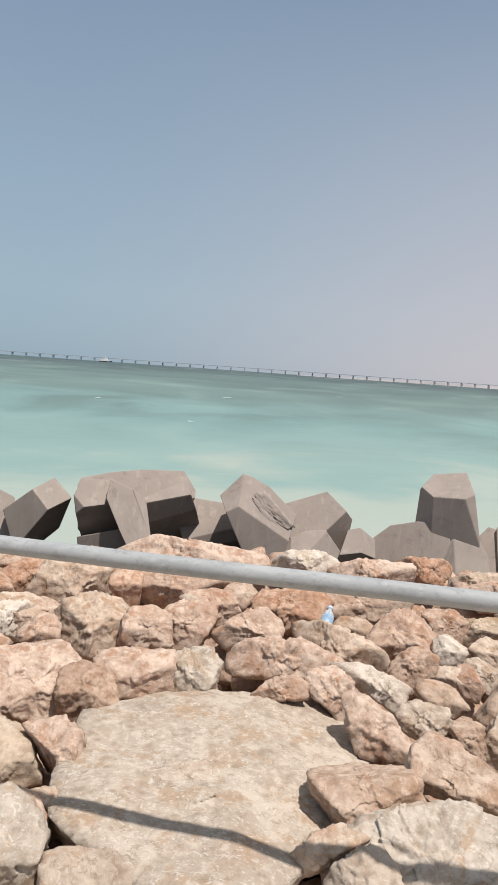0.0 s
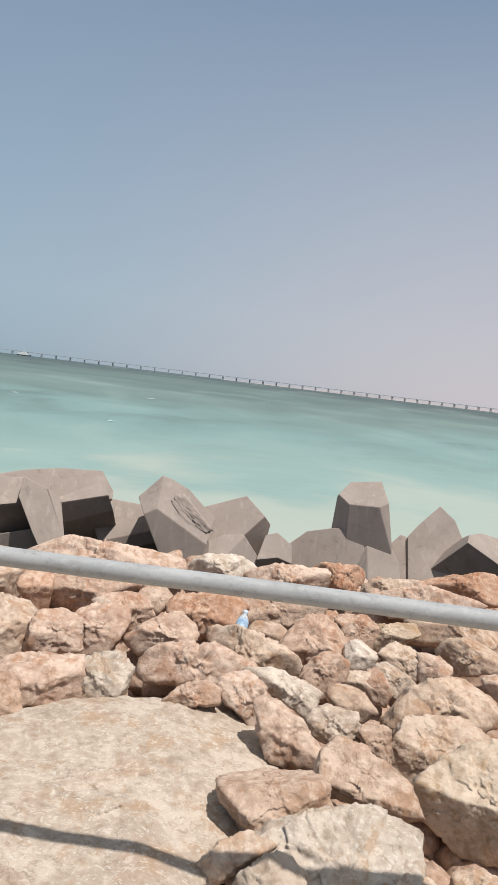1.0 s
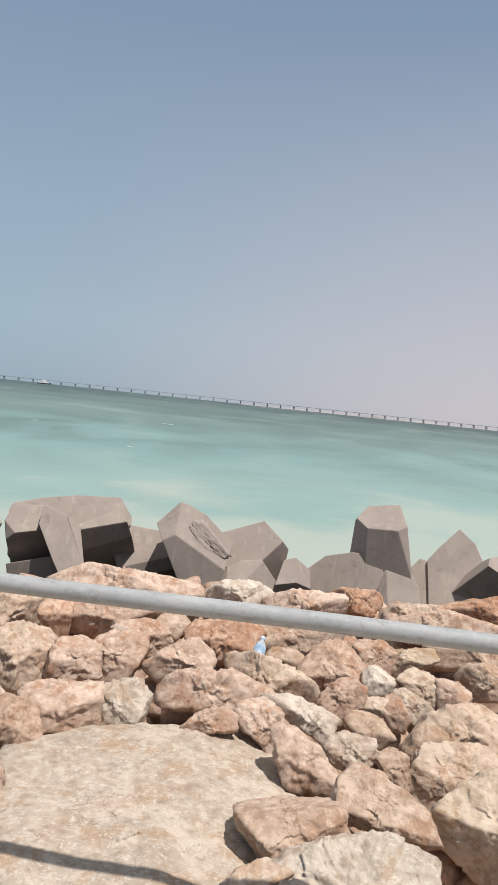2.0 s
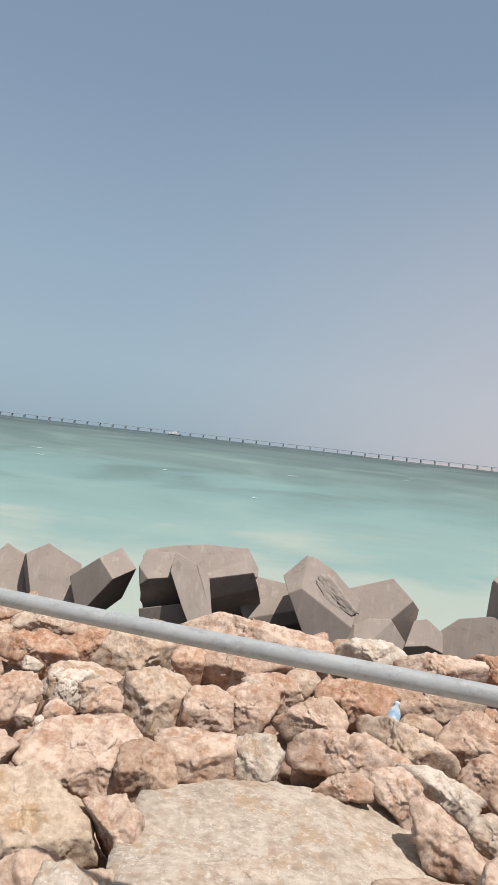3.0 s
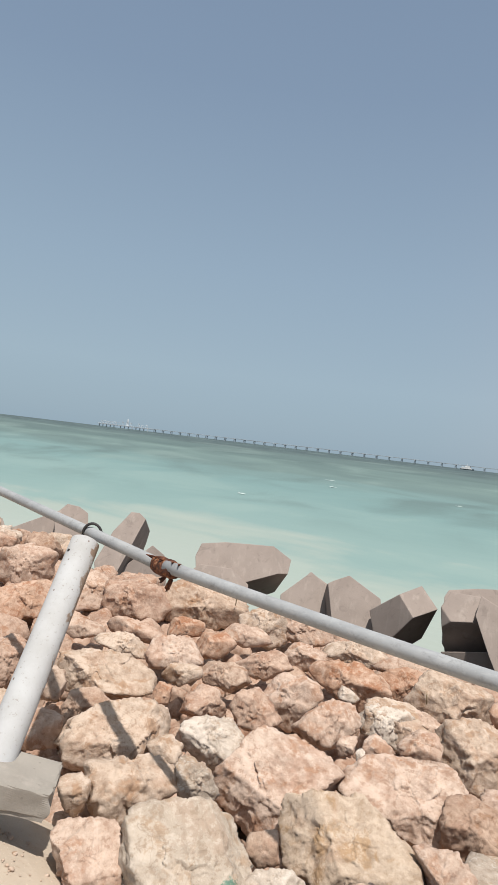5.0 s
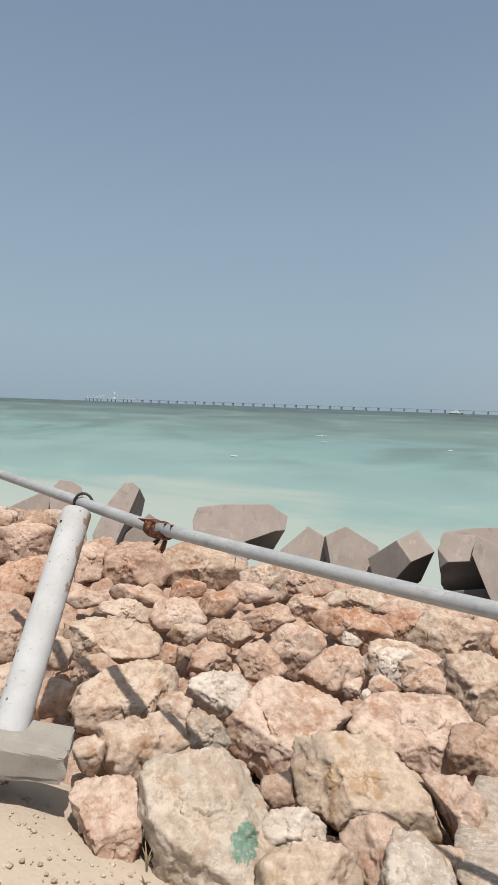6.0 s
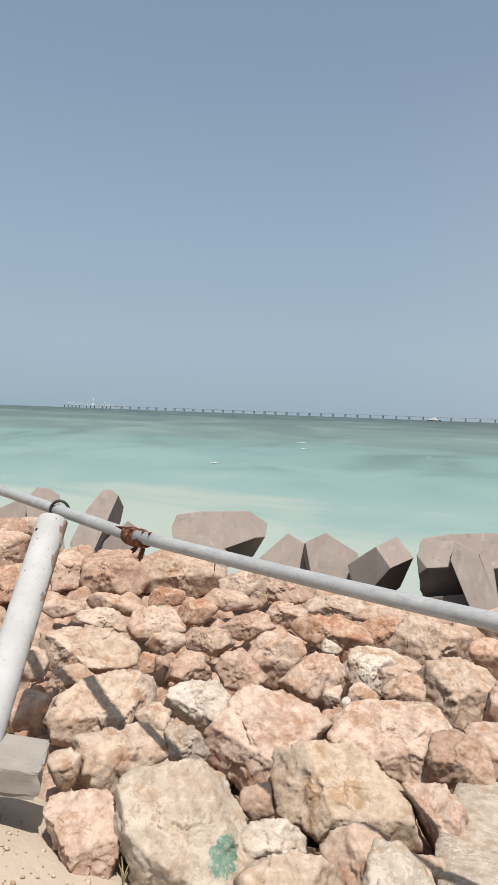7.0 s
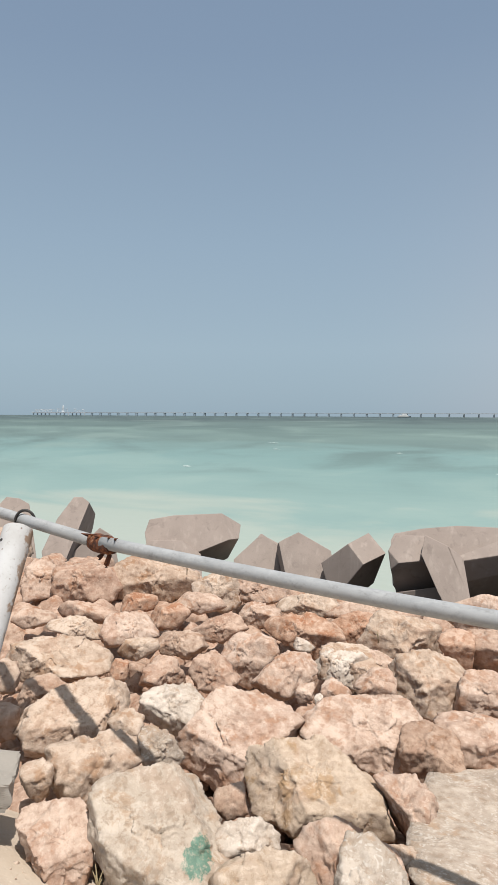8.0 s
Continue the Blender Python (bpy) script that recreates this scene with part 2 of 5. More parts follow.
def plain(name, color, rough=0.8, metal=0.0, scale=12.0, vary=0.25):
    k = Mat(name)
    at = k.coords(9.0)
    low = tuple(c * (1 - vary) for c in color)
    tone = k.mix(k.grey(k.noise(at, scale, 6, 0.65), 0.35, 0.65), color, low)
    return k.finish(tone, rough, k.bump(k.noise(at, scale * 4, 5, 0.6), 0.15, 0.004), metal)


def make_sand():
    k = Mat("sandy_ground")
    at = k.coords()
    tone = k.mix(k.grey(k.noise(at, 1.2, 7, 0.65), 0.35, 0.65), (0.50, 0.42, 0.335), (0.43, 0.355, 0.28))
    grit = k.noise(at, 55.0, 8, 0.75)
    tone = k.mix(k.grey(grit, 0.55, 0.72, 0.0, 0.5), tone, (0.30, 0.2, 0.13))
    tone = k.mix(k.grey(k.noise(at, 90.0, 4, 0.7), 0.62, 0.72, 0.0, 0.5), tone, (0.74, 0.65, 0.53))
    n = k.bump(k.noise(at, 7.0, 9, 0.65), 0.5, 0.03)
    # near-black below a ragged line: shade under the concrete units, put into the colour
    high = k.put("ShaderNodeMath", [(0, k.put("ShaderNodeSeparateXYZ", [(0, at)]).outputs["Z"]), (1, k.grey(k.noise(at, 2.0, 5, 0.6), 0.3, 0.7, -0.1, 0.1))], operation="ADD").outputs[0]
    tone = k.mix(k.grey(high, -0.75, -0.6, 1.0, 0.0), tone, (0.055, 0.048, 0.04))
    return k.finish(tone, 0.95, k.bump(grit, 0.5, 0.006, n), spec=0.2)


def make_sea():
    """Shallow water: milky with stirred sand at the shore, turquoise further out, grey-green where it is deep."""
    k = Mat("shallow_sea")
    at = k.coords()
    axes = k.put("ShaderNodeSeparateXYZ", [(0, at)])
    far = k.put("ShaderNodeMath", [(0, axes.outputs["Y"]), (1, 10.0)], operation="LOGARITHM").outputs[0]
    wide = k.put("ShaderNodeMath", [(0, axes.outputs["X"]), (1, k.put("ShaderNodeMath", [(0, axes.outputs["Y"]), (1, 30.0)], operation="ADD").outputs[0])], operation="DIVIDE").outputs[0]
    shore = k.put("ShaderNodeCombineXYZ", [("X", k.put("ShaderNodeMath", [(0, wide), (1, 4.0)], operation="MULTIPLY").outputs[0]), ("Y", k.put("ShaderNodeMath", [(0, far), (1, 5.0)], operation="MULTIPLY").outputs[0]), ("Z", 4.4)]).outputs[0]
    drift = k.grey(k.noise(shore, 1.0, 5, 0.55, 0.5), 0.3, 0.7, -0.11, 0.11)
    depth = k.put("ShaderNodeMath", [(0, far), (1, drift)], operation="ADD").outputs[0]
    fac = k.grey(depth, 1.0, 3.0)
    tone = k.ramp(fac, (0.05, (0.325, 0.36, 0.32)), (0.178, (0.30, 0.345, 0.303)), (0.213, (0.203, 0.292, 0.272)), (0.38, (0.158, 0.25, 0.238)), (0.48, (0.122, 0.178, 0.162)), (0.56, (0.14, 0.20, 0.178)), (0.64, (0.085, 0.125, 0.113)), (0.74, (0.105, 0.148, 0.133)), (0.82, (0.062, 0.087, 0.081)), (1.0, (0.052, 0.073, 0.07)))
    # darker and lighter patches that lie along the shore, wider with distance
    bands = k.put("ShaderNodeCombineXYZ", [("X", k.put("ShaderNodeMath", [(0, wide), (1, 6.5)], operation="MULTIPLY").outputs[0]), ("Y", k.put("ShaderNodeMath", [(0, far), (1, 4.6)], operation="MULTIPLY").outputs[0])]).outputs[0]
    cloudy = k.noise(bands, 1.2, 5, 0.52, 0.6)
    open_sea = k.grey(far, 1.45, 1.8)
    dim = k.put("ShaderNodeMath", [(0, k.grey(cloudy, 0.5, 0.64, 0.0, 0.7)), (1, open_sea)], operation="MULTIPLY").outputs[0]
    tone = k.mix(dim, tone, (0.10, 0.145, 0.132))
    tone = k.mix(k.grey(cloudy, 0.34, 0.46, 0.22, 0.0), tone, (0.28, 0.36, 0.32))
    swell = k.put("ShaderNodeMapping", [("Vector", at), ("Scale", (0.35, 1.0, 1.0))]).outputs[0]
    n = k.bump(k.noise(swell, 0.5, 6, 0.55), 0.3, 0.2)
    return k.finish(tone, 0.5, n, spec=0.2)


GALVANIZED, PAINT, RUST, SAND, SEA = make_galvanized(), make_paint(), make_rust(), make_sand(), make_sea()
# Near-black stone colour that stands in for the shade below the armour units
SHADE_STONE = plain("shade_dark_stone", (0.07, 0.06, 0.05), 0.55, 0.0, 9.0, 0.4)
DARK_WIRE = plain("blackened_wire", (0.03, 0.027, 0.025), 0.6)
HAZY_STEEL = plain("far_steel_in_haze", (0.47, 0.50, 0.52), 0.9, 0.0, 0.2)
HEAD_STEEL = plain("far_platform_steel", (0.56, 0.60, 0.63), 0.9, 0.0, 0.2)
HAZY_PALE = plain("far_pale_metal", (0.50, 0.55, 0.58), 0.9, 0.0, 0.2)
BOAT_WHITE = plain("boat_white", (0.8, 0.8, 0.78), 0.5, 0.0, 0.3, 0.1)
BOAT_DARK = plain("boat_dark", (0.06, 0.08, 0.1), 0.6, 0.0, 0.3)
FAR_SAND = plain("far_sand", (0.31, 0.285, 0.29), 0.95, 0.0, 0.02)
FOAM = plain("sea_foam", (0.40, 0.48, 0.46), 0.9, 0.0, 1.0, 0.1)
STRAW = plain("dry_straw", (0.34, 0.27, 0.15), 0.9, 0.0, 40.0, 0.4)
PALE_MARK = plain("faded_number_paint", (0.335, 0.28, 0.245), 0.9, 0.0, 12.0, 0.2)


# Builders
def link(name, bm, material, parent=None, label="", smooth=False):
    mesh = bpy.data.meshes.new(name)
    bm.to_mesh(mesh)
    bm.free()
    mesh.materials.append(material)
    if smooth:
        mesh.shade_smooth()
    ob = new(name, mesh)
    if parent:
        ob.parent = parent
    if label:
        tagged(ob, label)
    return ob


def part(name, bm, material, parent, label="", smooth=False):
    return link(name, bm, material, parent, label, smooth)


def empty(name, x=0.0, y=0.0, z=0.0):
    ob = new(name)
    ob.location = (x, y, z)
    return ob


def box(bm, x0, x1, y0, y1, z0, z1, m=None, bevel=0.0):
    made = bmesh.ops.create_cube(bm, size=1.0)["verts"]
    at = Matrix.Translation(((x0 + x1) / 2, (y0 + y1) / 2, (z0 + z1) / 2)) @ Matrix.Diagonal((x1 - x0, y1 - y0, z1 - z0, 1))
    bmesh.ops.transform(bm, matrix=(m @ at) if m else at, verts=made)
    if bevel:
        edges = list({e for vert in made for e in vert.link_edges})
        bmesh.ops.bevel(bm, geom=edges, offset=bevel, segments=2, affect="EDGES", profile=0.6)
    return made


def tube(bm, points, radii, sides=16, caps=True):
    """A round bar along points, with a radius at each."""
    rings = []
    pts = [Vector(p) for p in points]
    for i, p in enumerate(pts):
        way = (pts[min(i + 1, len(pts) - 1)] - pts[max(i - 1, 0)]).normalized()
        side = way.cross(Vector((0, 0, 1)))
        side = side.normalized() if side.length > 1e-3 else Vector((1, 0, 0))
        up = side.cross(way).normalized()
        rings.append([bm.verts.new(p + radii[i] * (side * math.cos(a) + up * math.sin(a))) for a in (2 * math.pi * s / sides for s in range(sides))])
    for a, b in zip(rings, rings[1:]):
        for s in range(sides):
            bm.faces.new((a[s], a[(s + 1) % sides], b[(s + 1) % sides], b[s]))
    if caps:
        bm.faces.new(rings[0][::-1])
        bm.faces.new(rings[-1])
    bmesh.ops.recalc_face_normals(bm, faces=bm.faces[:])
    return bm


def lattice(p, seed):
    """Smooth value noise in -1..1 at an array of points."""
    base = np.floor(p).astype(np.int64)
    f = p - base
    f = f * f * f * (f * (f * 6 - 15) + 10)
    total = np.zeros(len(p))
    for dx in (0, 1):
        for dy in (0, 1):
            for dz in (0, 1):
                h = (base[:, 0] + dx) * 374761393 + (base[:, 1] + dy) * 668265263 + (base[:, 2] + dz) * 2147483647 + seed * 1274126177
                h = (h ^ (h >> 13)) * 1274126177
                h = (h ^ (h >> 16)) & 0xFFFF
                w = np.where(dx, f[:, 0], 1 - f[:, 0]) * np.where(dy, f[:, 1], 1 - f[:, 1]) * np.where(dz, f[:, 2], 1 - f[:, 2])
                total += w * (h / 32767.5 - 1)
    return total


BALLS = {}


def ball(level):
    if level not in BALLS:
        bm = bmesh.new()
        bmesh.ops.create_icosphere(bm, subdivisions=level, radius=1.0)
        bm.verts.ensure_lookup_table()
        BALLS[level] = (np.array([vert.co[:] for vert in bm.verts]), np.array([[vert.index for vert in face.verts] for face in bm.faces]))
        bm.free()
    return BALLS[level]


def shards(v, rng, gap):
    """Which of many scattered seeds each point lies nearest to: the chips that a stone breaks into."""
    seeds = rng.uniform(-1.8, 1.8, (int((3.6 / gap) ** 3), 3))
    far, reach = np.linalg.norm(seeds, axis=1), np.linalg.norm(v, axis=1)
    seeds = seeds[(far > reach.min() - gap) & (far < reach.max() + gap)].astype(np.float32)
    half = (seeds * seeds).sum(1) / 2
    cell = np.concatenate([(piece.astype(np.float32) @ seeds.T - half).argmax(1) for piece in np.array_split(v, max(1, len(v) // 5000))])
    return cell, seeds


def weathered(v, d, axes, rng, seed, level, rough=1.0):
    """Chips, ledges and a rough skin on a stone of about unit size."""
    for _ in range(6):
        n = rng.normal(size=3)
        n /= np.linalg.norm(n)
        h = rng.uniform(0.94, 0.99) * (v @ n).max()
        v = v - np.outer(np.maximum(v @ n - h, 0) * 0.95, n)
    for gap, deep in ((0.62, 0.075 * rough), (0.34, 0.05 * rough), (0.19, 0.024 * rough))[:3 if level > 4 else 2]:
        cell, seeds = shards(v + 0.1 * gap * np.stack([lattice(v * 5.0, seed + s) for s in (31, 32, 33)], 1), rng, gap)
        lift, slant = rng.uniform(-1, 0, len(seeds)), rng.normal(size=(len(seeds), 3)) * 1.1
        off = lift[cell] * 0.55 + ((v - seeds[cell]) * slant[cell]).sum(1) / gap
        v = v + d * (deep * np.clip(off, -1.2, 0.4))[:, None]
    bed = axes[2] + 0.25 * rng.normal(size=3)
    t = (v @ bed) * rng.uniform(2.5, 4.5) + 0.5 * lattice(v * 2.2, seed + 21)
    ledge = np.abs(t - np.floor(t) - 0.5) * 2
    strength = rng.uniform(0.0, 1.0) ** 2
    bumps = 0.012 * lattice(v * 2.6, seed + 11) + 0.012 * lattice(v * 5.7, seed + 12) + 0.014 * lattice(v * 12.0, seed + 13)
    bumps += 0.03 * strength * (np.clip(ledge * 3.5, 0, 1) - 1)
    ridge = np.minimum(0.03 * (np.abs(lattice(v * 3.1 + 3, seed + 14)) - 0.08), 0.0) * 1.6
    if level > 4:
        bumps += 0.010 * lattice(v * 25.0, seed + 15)
    if level > 5:
        bumps += 0.006 * lattice(v * 52.0, seed + 16)
    return v + d * ((bumps + ridge) * rough)[:, None]


def within_planes(d, planes, worn, seed):
    """How far a stone bounded by worn split planes reaches along each way."""
    warp = d + 0.035 * np.stack([lattice(d * 1.7 + 5, seed + s) for s in (1, 2, 3)], 1)
    reach = np.zeros(len(d))
    for n, h in planes:
        reach += np.maximum(warp @ n / h, 0.0) ** worn
    return d / reach[:, None] ** (1 / worn)


def stone_points(seed, level, cuts=10, rough=1.0):
    """A broken block of stone within -1..1."""
    rng = np.random.default_rng(seed)
    d = ball(level)[0]
    axes = np.array(Euler(rng.uniform(-0.45, 0.45, 3)).to_matrix())
    planes = [(s * axes[a], rng.uniform(0.8, 0.98)) for a in range(3) for s in (-1, 1)]
    for _ in range(2):
        n = np.array((rng.uniform(-0.7, 0.7), rng.uniform(-1.0, -0.5), rng.uniform(0.7, 1.0)))
        planes.append((n / np.linalg.norm(n), rng.uniform(0.72, 0.84)))
    for _ in range(cuts):
        n = rng.normal(size=3)
        planes.append((n / np.linalg.norm(n), rng.uniform(0.78, 1.1)))
    v = weathered(within_planes(d, planes, rng.uniform(28, 80), seed), d, axes, rng, seed, level, rough)
    lo, hi = v.min(0), v.max(0)
    return (v - (lo + hi) / 2) / ((hi - lo) / 2)


def bearing(angle, lean):
    """A way by its angle round the sight line, from the side upwards, and its lean towards the viewer's side."""
    a, b = radians(angle), radians(lean)
    return np.array((math.cos(a) * math.cos(b), -math.sin(b), math.sin(a) * math.cos(b)))


def stone_mesh(name, points, faces, material):
    mesh = bpy.data.meshes.new(name)
    mesh.from_pydata(points.tolist(), [], faces.tolist())
    mesh.materials.append(material)
    mesh.shade_smooth()
    return mesh


TONE_WORDS = {
    "cream": "cream limestone boulder with broken faces in the heap",
    "pink": "pinkish limestone boulder wedged among other boulders",
    "grey": "large pale grey limestone boulder with white flecks",
    "marked": "large pale limestone boulder with a green paint smear",
    "rust": "rust-red stained limestone boulder in the rock heap",
    "white": "whitish chipped limestone boulder in the rock heap",
    "sand": "sandy yellow limestone boulder with pitted skin",
    "brown": "brownish rough limestone boulder in the rock heap",
}


def boulder(x, y, z, turn, tilt, deep, sides, tone, seed, level=4, splits=(), slab=False):
    """One stone of the heap. sides: the angle and reach of the split planes round it; splits: the angle, lean and reach of more. A slab has those alone on top."""
    rng = np.random.default_rng(seed + 40)
    size = sum(reach for _, reach in sides) / len(sides)
    fill = {4: 1.28, 5: 1.19}.get(level, 1.13) * (1.12 if y > 3.6 else 1.0)
    planes = []
    for angle, reach in sides:
        for lean in (rng.uniform(3, 20), 3 if slab else -20):
            planes.append((bearing(angle, lean), fill * reach / size * math.cos(radians(lean))))
    up = np.array((0.0, math.sin(radians(tilt)), math.cos(radians(tilt))))
    out = np.array((0.0, -math.cos(radians(tilt)), math.sin(radians(tilt))))
    high = fill * max(reach * math.sin(radians(angle)) for angle, reach in sides) / size
    thick = deep / size
    # a broad face between the top and the front, then a top and a front that cut it
    broad = (0.62, 0.06, 0.5 * thick) if level > 5 else (rng.uniform(0.35, 0.75), 0.18, 0.62 * thick)
    for share, wide, reach in (broad, (0.95, 0.25, 0.0), (0.1, 0.3, 0.0), (rng.uniform(0.3, 0.7), 0.5, 0.74 * thick))[:0 if slab else 3 if level > 5 else 4]:
        n = up * share + out * (1 - share)
        n = n / np.linalg.norm(n) + rng.normal(size=3) * wide * (1.0, 0.3, 0.6)
        n /= np.linalg.norm(n)
        if not reach:
            reach = (n[2] * high * 0.5 - n[1] * thick * 0.55) if share > 0.5 else thick * rng.uniform(0.72, 0.9)
        planes.append((n, max(reach, 0.3)))
    planes.append((np.array((0.0, 1.0, 0.0)), (2.2 if slab else 1.1) * thick))
    for angle, lean, reach in splits:
        planes.append((bearing(angle, lean), max(reach / size, 0.12)))
    d = ball(level)[0]
    axes = np.array(Euler(rng.uniform(-0.45, 0.45, 3)).to_matrix())
    v = weathered(within_planes(d, planes, rng.uniform(80, 220), seed), d, axes, rng, seed, level, 0.4 if slab else 0.7 if level > 5 else 1.0)
    ob = new("boulder", stone_mesh("boulder", v * size, ball(level)[1], ROCK[tone]))
    ob.matrix_world = pose(x, y, z, tilt, 0, turn)
    return tagged(ob, TONE_WORDS[tone], "boulder", "boulders of the breakwater")


def loose_boulder(x, y, z, hx, hy, hz, turn, roll, tone, seed, level=4):
    """A stone of the heap beyond the part seen close by."""
    ob = new("boulder", stone_mesh("boulder", stone_points(seed, level) * (hx, hy, hz), ball(level)[1], ROCK[tone]))
    ob.matrix_world = pose(x, y, z, 0, 0, turn) @ pose(0, 0, 0, 0, roll, 0)
    return tagged(ob, TONE_WORDS[tone], "boulder", "boulders of the breakwater")


def cast_block(planes, behind=0.8):
    """A solid of cast concrete bounded by planes, each given by its angle, lean and reach, with worn edges."""
    bm = bmesh.new()
    bmesh.ops.create_cube(bm, size=5.0)
    for angle, lean, reach in (*planes, (0, -90, behind)):
        n = Vector(bearing(angle, lean))
        cut = bmesh.ops.bisect_plane(bm, geom=bm.verts[:] + bm.edges[:] + bm.faces[:], plane_co=n * reach, plane_no=n, clear_outer=True)
        edges = [g for g in cut["geom_cut"] if isinstance(g, bmesh.types.BMEdge)]
        if edges:
            bmesh.ops.contextual_create(bm, geom=edges)
    bmesh.ops.remove_doubles(bm, verts=bm.verts[:], dist=0.004)
    bmesh.ops.dissolve_limit(bm, angle_limit=radians(2), verts=bm.verts[:], edges=bm.edges[:])
    bmesh.ops.recalc_face_normals(bm, faces=bm.faces[:])
    bmesh.ops.bevel(bm, geom=bm.edges[:], offset=0.014, segments=2, affect="EDGES", profile=0.6)
    return bm


def armour_unit(label, arms):
    """A cast concrete armour unit made of stout many-sided arms."""
    foot = Vector(arms[0][:3])
    unit = empty("concrete_armour_unit", *foot)
    tagged(unit, label, "armour unit", "armour units along the shore")
    for x, y, z, turn, tilt, planes in arms:
        arm = part("arm", cast_block(planes), CONCRETE, unit)
        arm.matrix_local = Matrix.Translation(-foot) @ pose(x, y, z, tilt, 0, turn)
    return unit


# Ground and sea
def ground_height(x, y):
    z = float(np.interp(y, [-3000, -1, 1.4, 2.0, 2.6, 4.5, 6.5, 8.0, 10.0, 14.0, 20.0, 60.0], [0, 0, 0, -0.2, -0.4, -0.5, -0.7, -1.1, -1.6, -2.8, -3.6, -4.2]))
    z += 0.16 * max(0.0, 1 - abs(x + 2.3) / 0.9) * max(0.0, 1 - abs(y - 1.6) / 0.8)
    return z + 0.02 * noise.fractal(Vector((x * 1.3, y * 1.3, 0)), 1.0, 2.0, 4)


def build_ground():
    xs = [-3000, -600, -150, -60, -30, -16] + [i * 0.25 - 12 for i in range(97)] + [16, 30, 60, 150, 600, 3000]
    ys = [-3000, -600, -150, -40, -15, -6, -3, -1] + [i * 0.125 for i in range(81)] + [11, 12, 14, 17, 20, 30, 60]
    pts = [(x, y, ground_height(x, y)) for y in ys for x in xs]
    w = len(xs)
    faces = [(j * w + i, j * w + i + 1, (j + 1) * w + i + 1, (j + 1) * w + i) for j in range(len(ys) - 1) for i in range(w - 1)]
    mesh = bpy.data.meshes.new("ground")
    mesh.from_pydata(pts, [], faces)
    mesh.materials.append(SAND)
    mesh.shade_smooth()
    tagged(new("ground", mesh), "pale sandy ground with grit beside the rocks", "ground", kind="structure")


SEA_Z = -2.2


def build_sea():
    xs = [-4500, -1500, -500, -150, -50, 0, 50, 150, 500, 1500, 4500]
    ys = [9, 14, 20, 30, 50, 90, 160, 300, 600, 1200, 2400, 4700]
    pts = [(x, y, 0) for y in ys for x in xs]
    w = len(xs)
    faces = [(j * w + i, j * w + i + 1, (j + 1) * w + i + 1, (j + 1) * w + i) for j in range(len(ys) - 1) for i in range(w - 1)]
    mesh = bpy.data.meshes.new("sea")
    mesh.from_pydata(pts, [], faces)
    mesh.materials.append(SEA)
    ob = new("sea", mesh)
    ob.location.z = SEA_Z
    tagged(ob, "shallow turquoise sea, milky near the shore", "sea", kind="structure")


build_ground()
build_sea()


# The long pier on the horizon, its head and a boat
PIER_Y, DECK_Z, FAR = 2400.0, 3.4, 2.727


def build_pier():
    pier = empty("pier", -2003, PIER_Y, SEA_Z)
    pier.scale = (FAR, FAR, FAR)
    tagged(pier, "long low pier on piles across the horizon", "pier")
    bm = bmesh.new()
    box(bm, 0, 1500, -3, 3, DECK_Z - SEA_Z - 0.7, DECK_Z - SEA_Z + 0.1, bevel=0.1)
    part("deck", bm, HAZY_STEEL, pier)
    bm = bmesh.new()
    box(bm, -0.8, 0.8, -3, 3, 3.9, DECK_Z - SEA_Z - 0.9, bevel=0.1)
    tube(bm, [(-0.6, -2, -2), (-0.4, -2, 4.2)], [0.28, 0.28], 8)
    tube(bm, [(0.6, -2, -2), (0.4, -2, 4.2)], [0.28, 0.28], 8)
    tube(bm, [(-0.6, 2, -2), (-0.4, 2, 4.2)], [0.28, 0.28], 8)
    tube(bm, [(0.6, 2, -2), (0.4, 2, 4.2)], [0.28, 0.28], 8)
    first = part("pile_bent", bm, HAZY_STEEL, pier)
    first.location.x = 12
    for i in range(1, 81):
        ob = new("pile_bent", first.data)
        ob.parent = pier
        ob.location.x = 12 + 18.4 * i


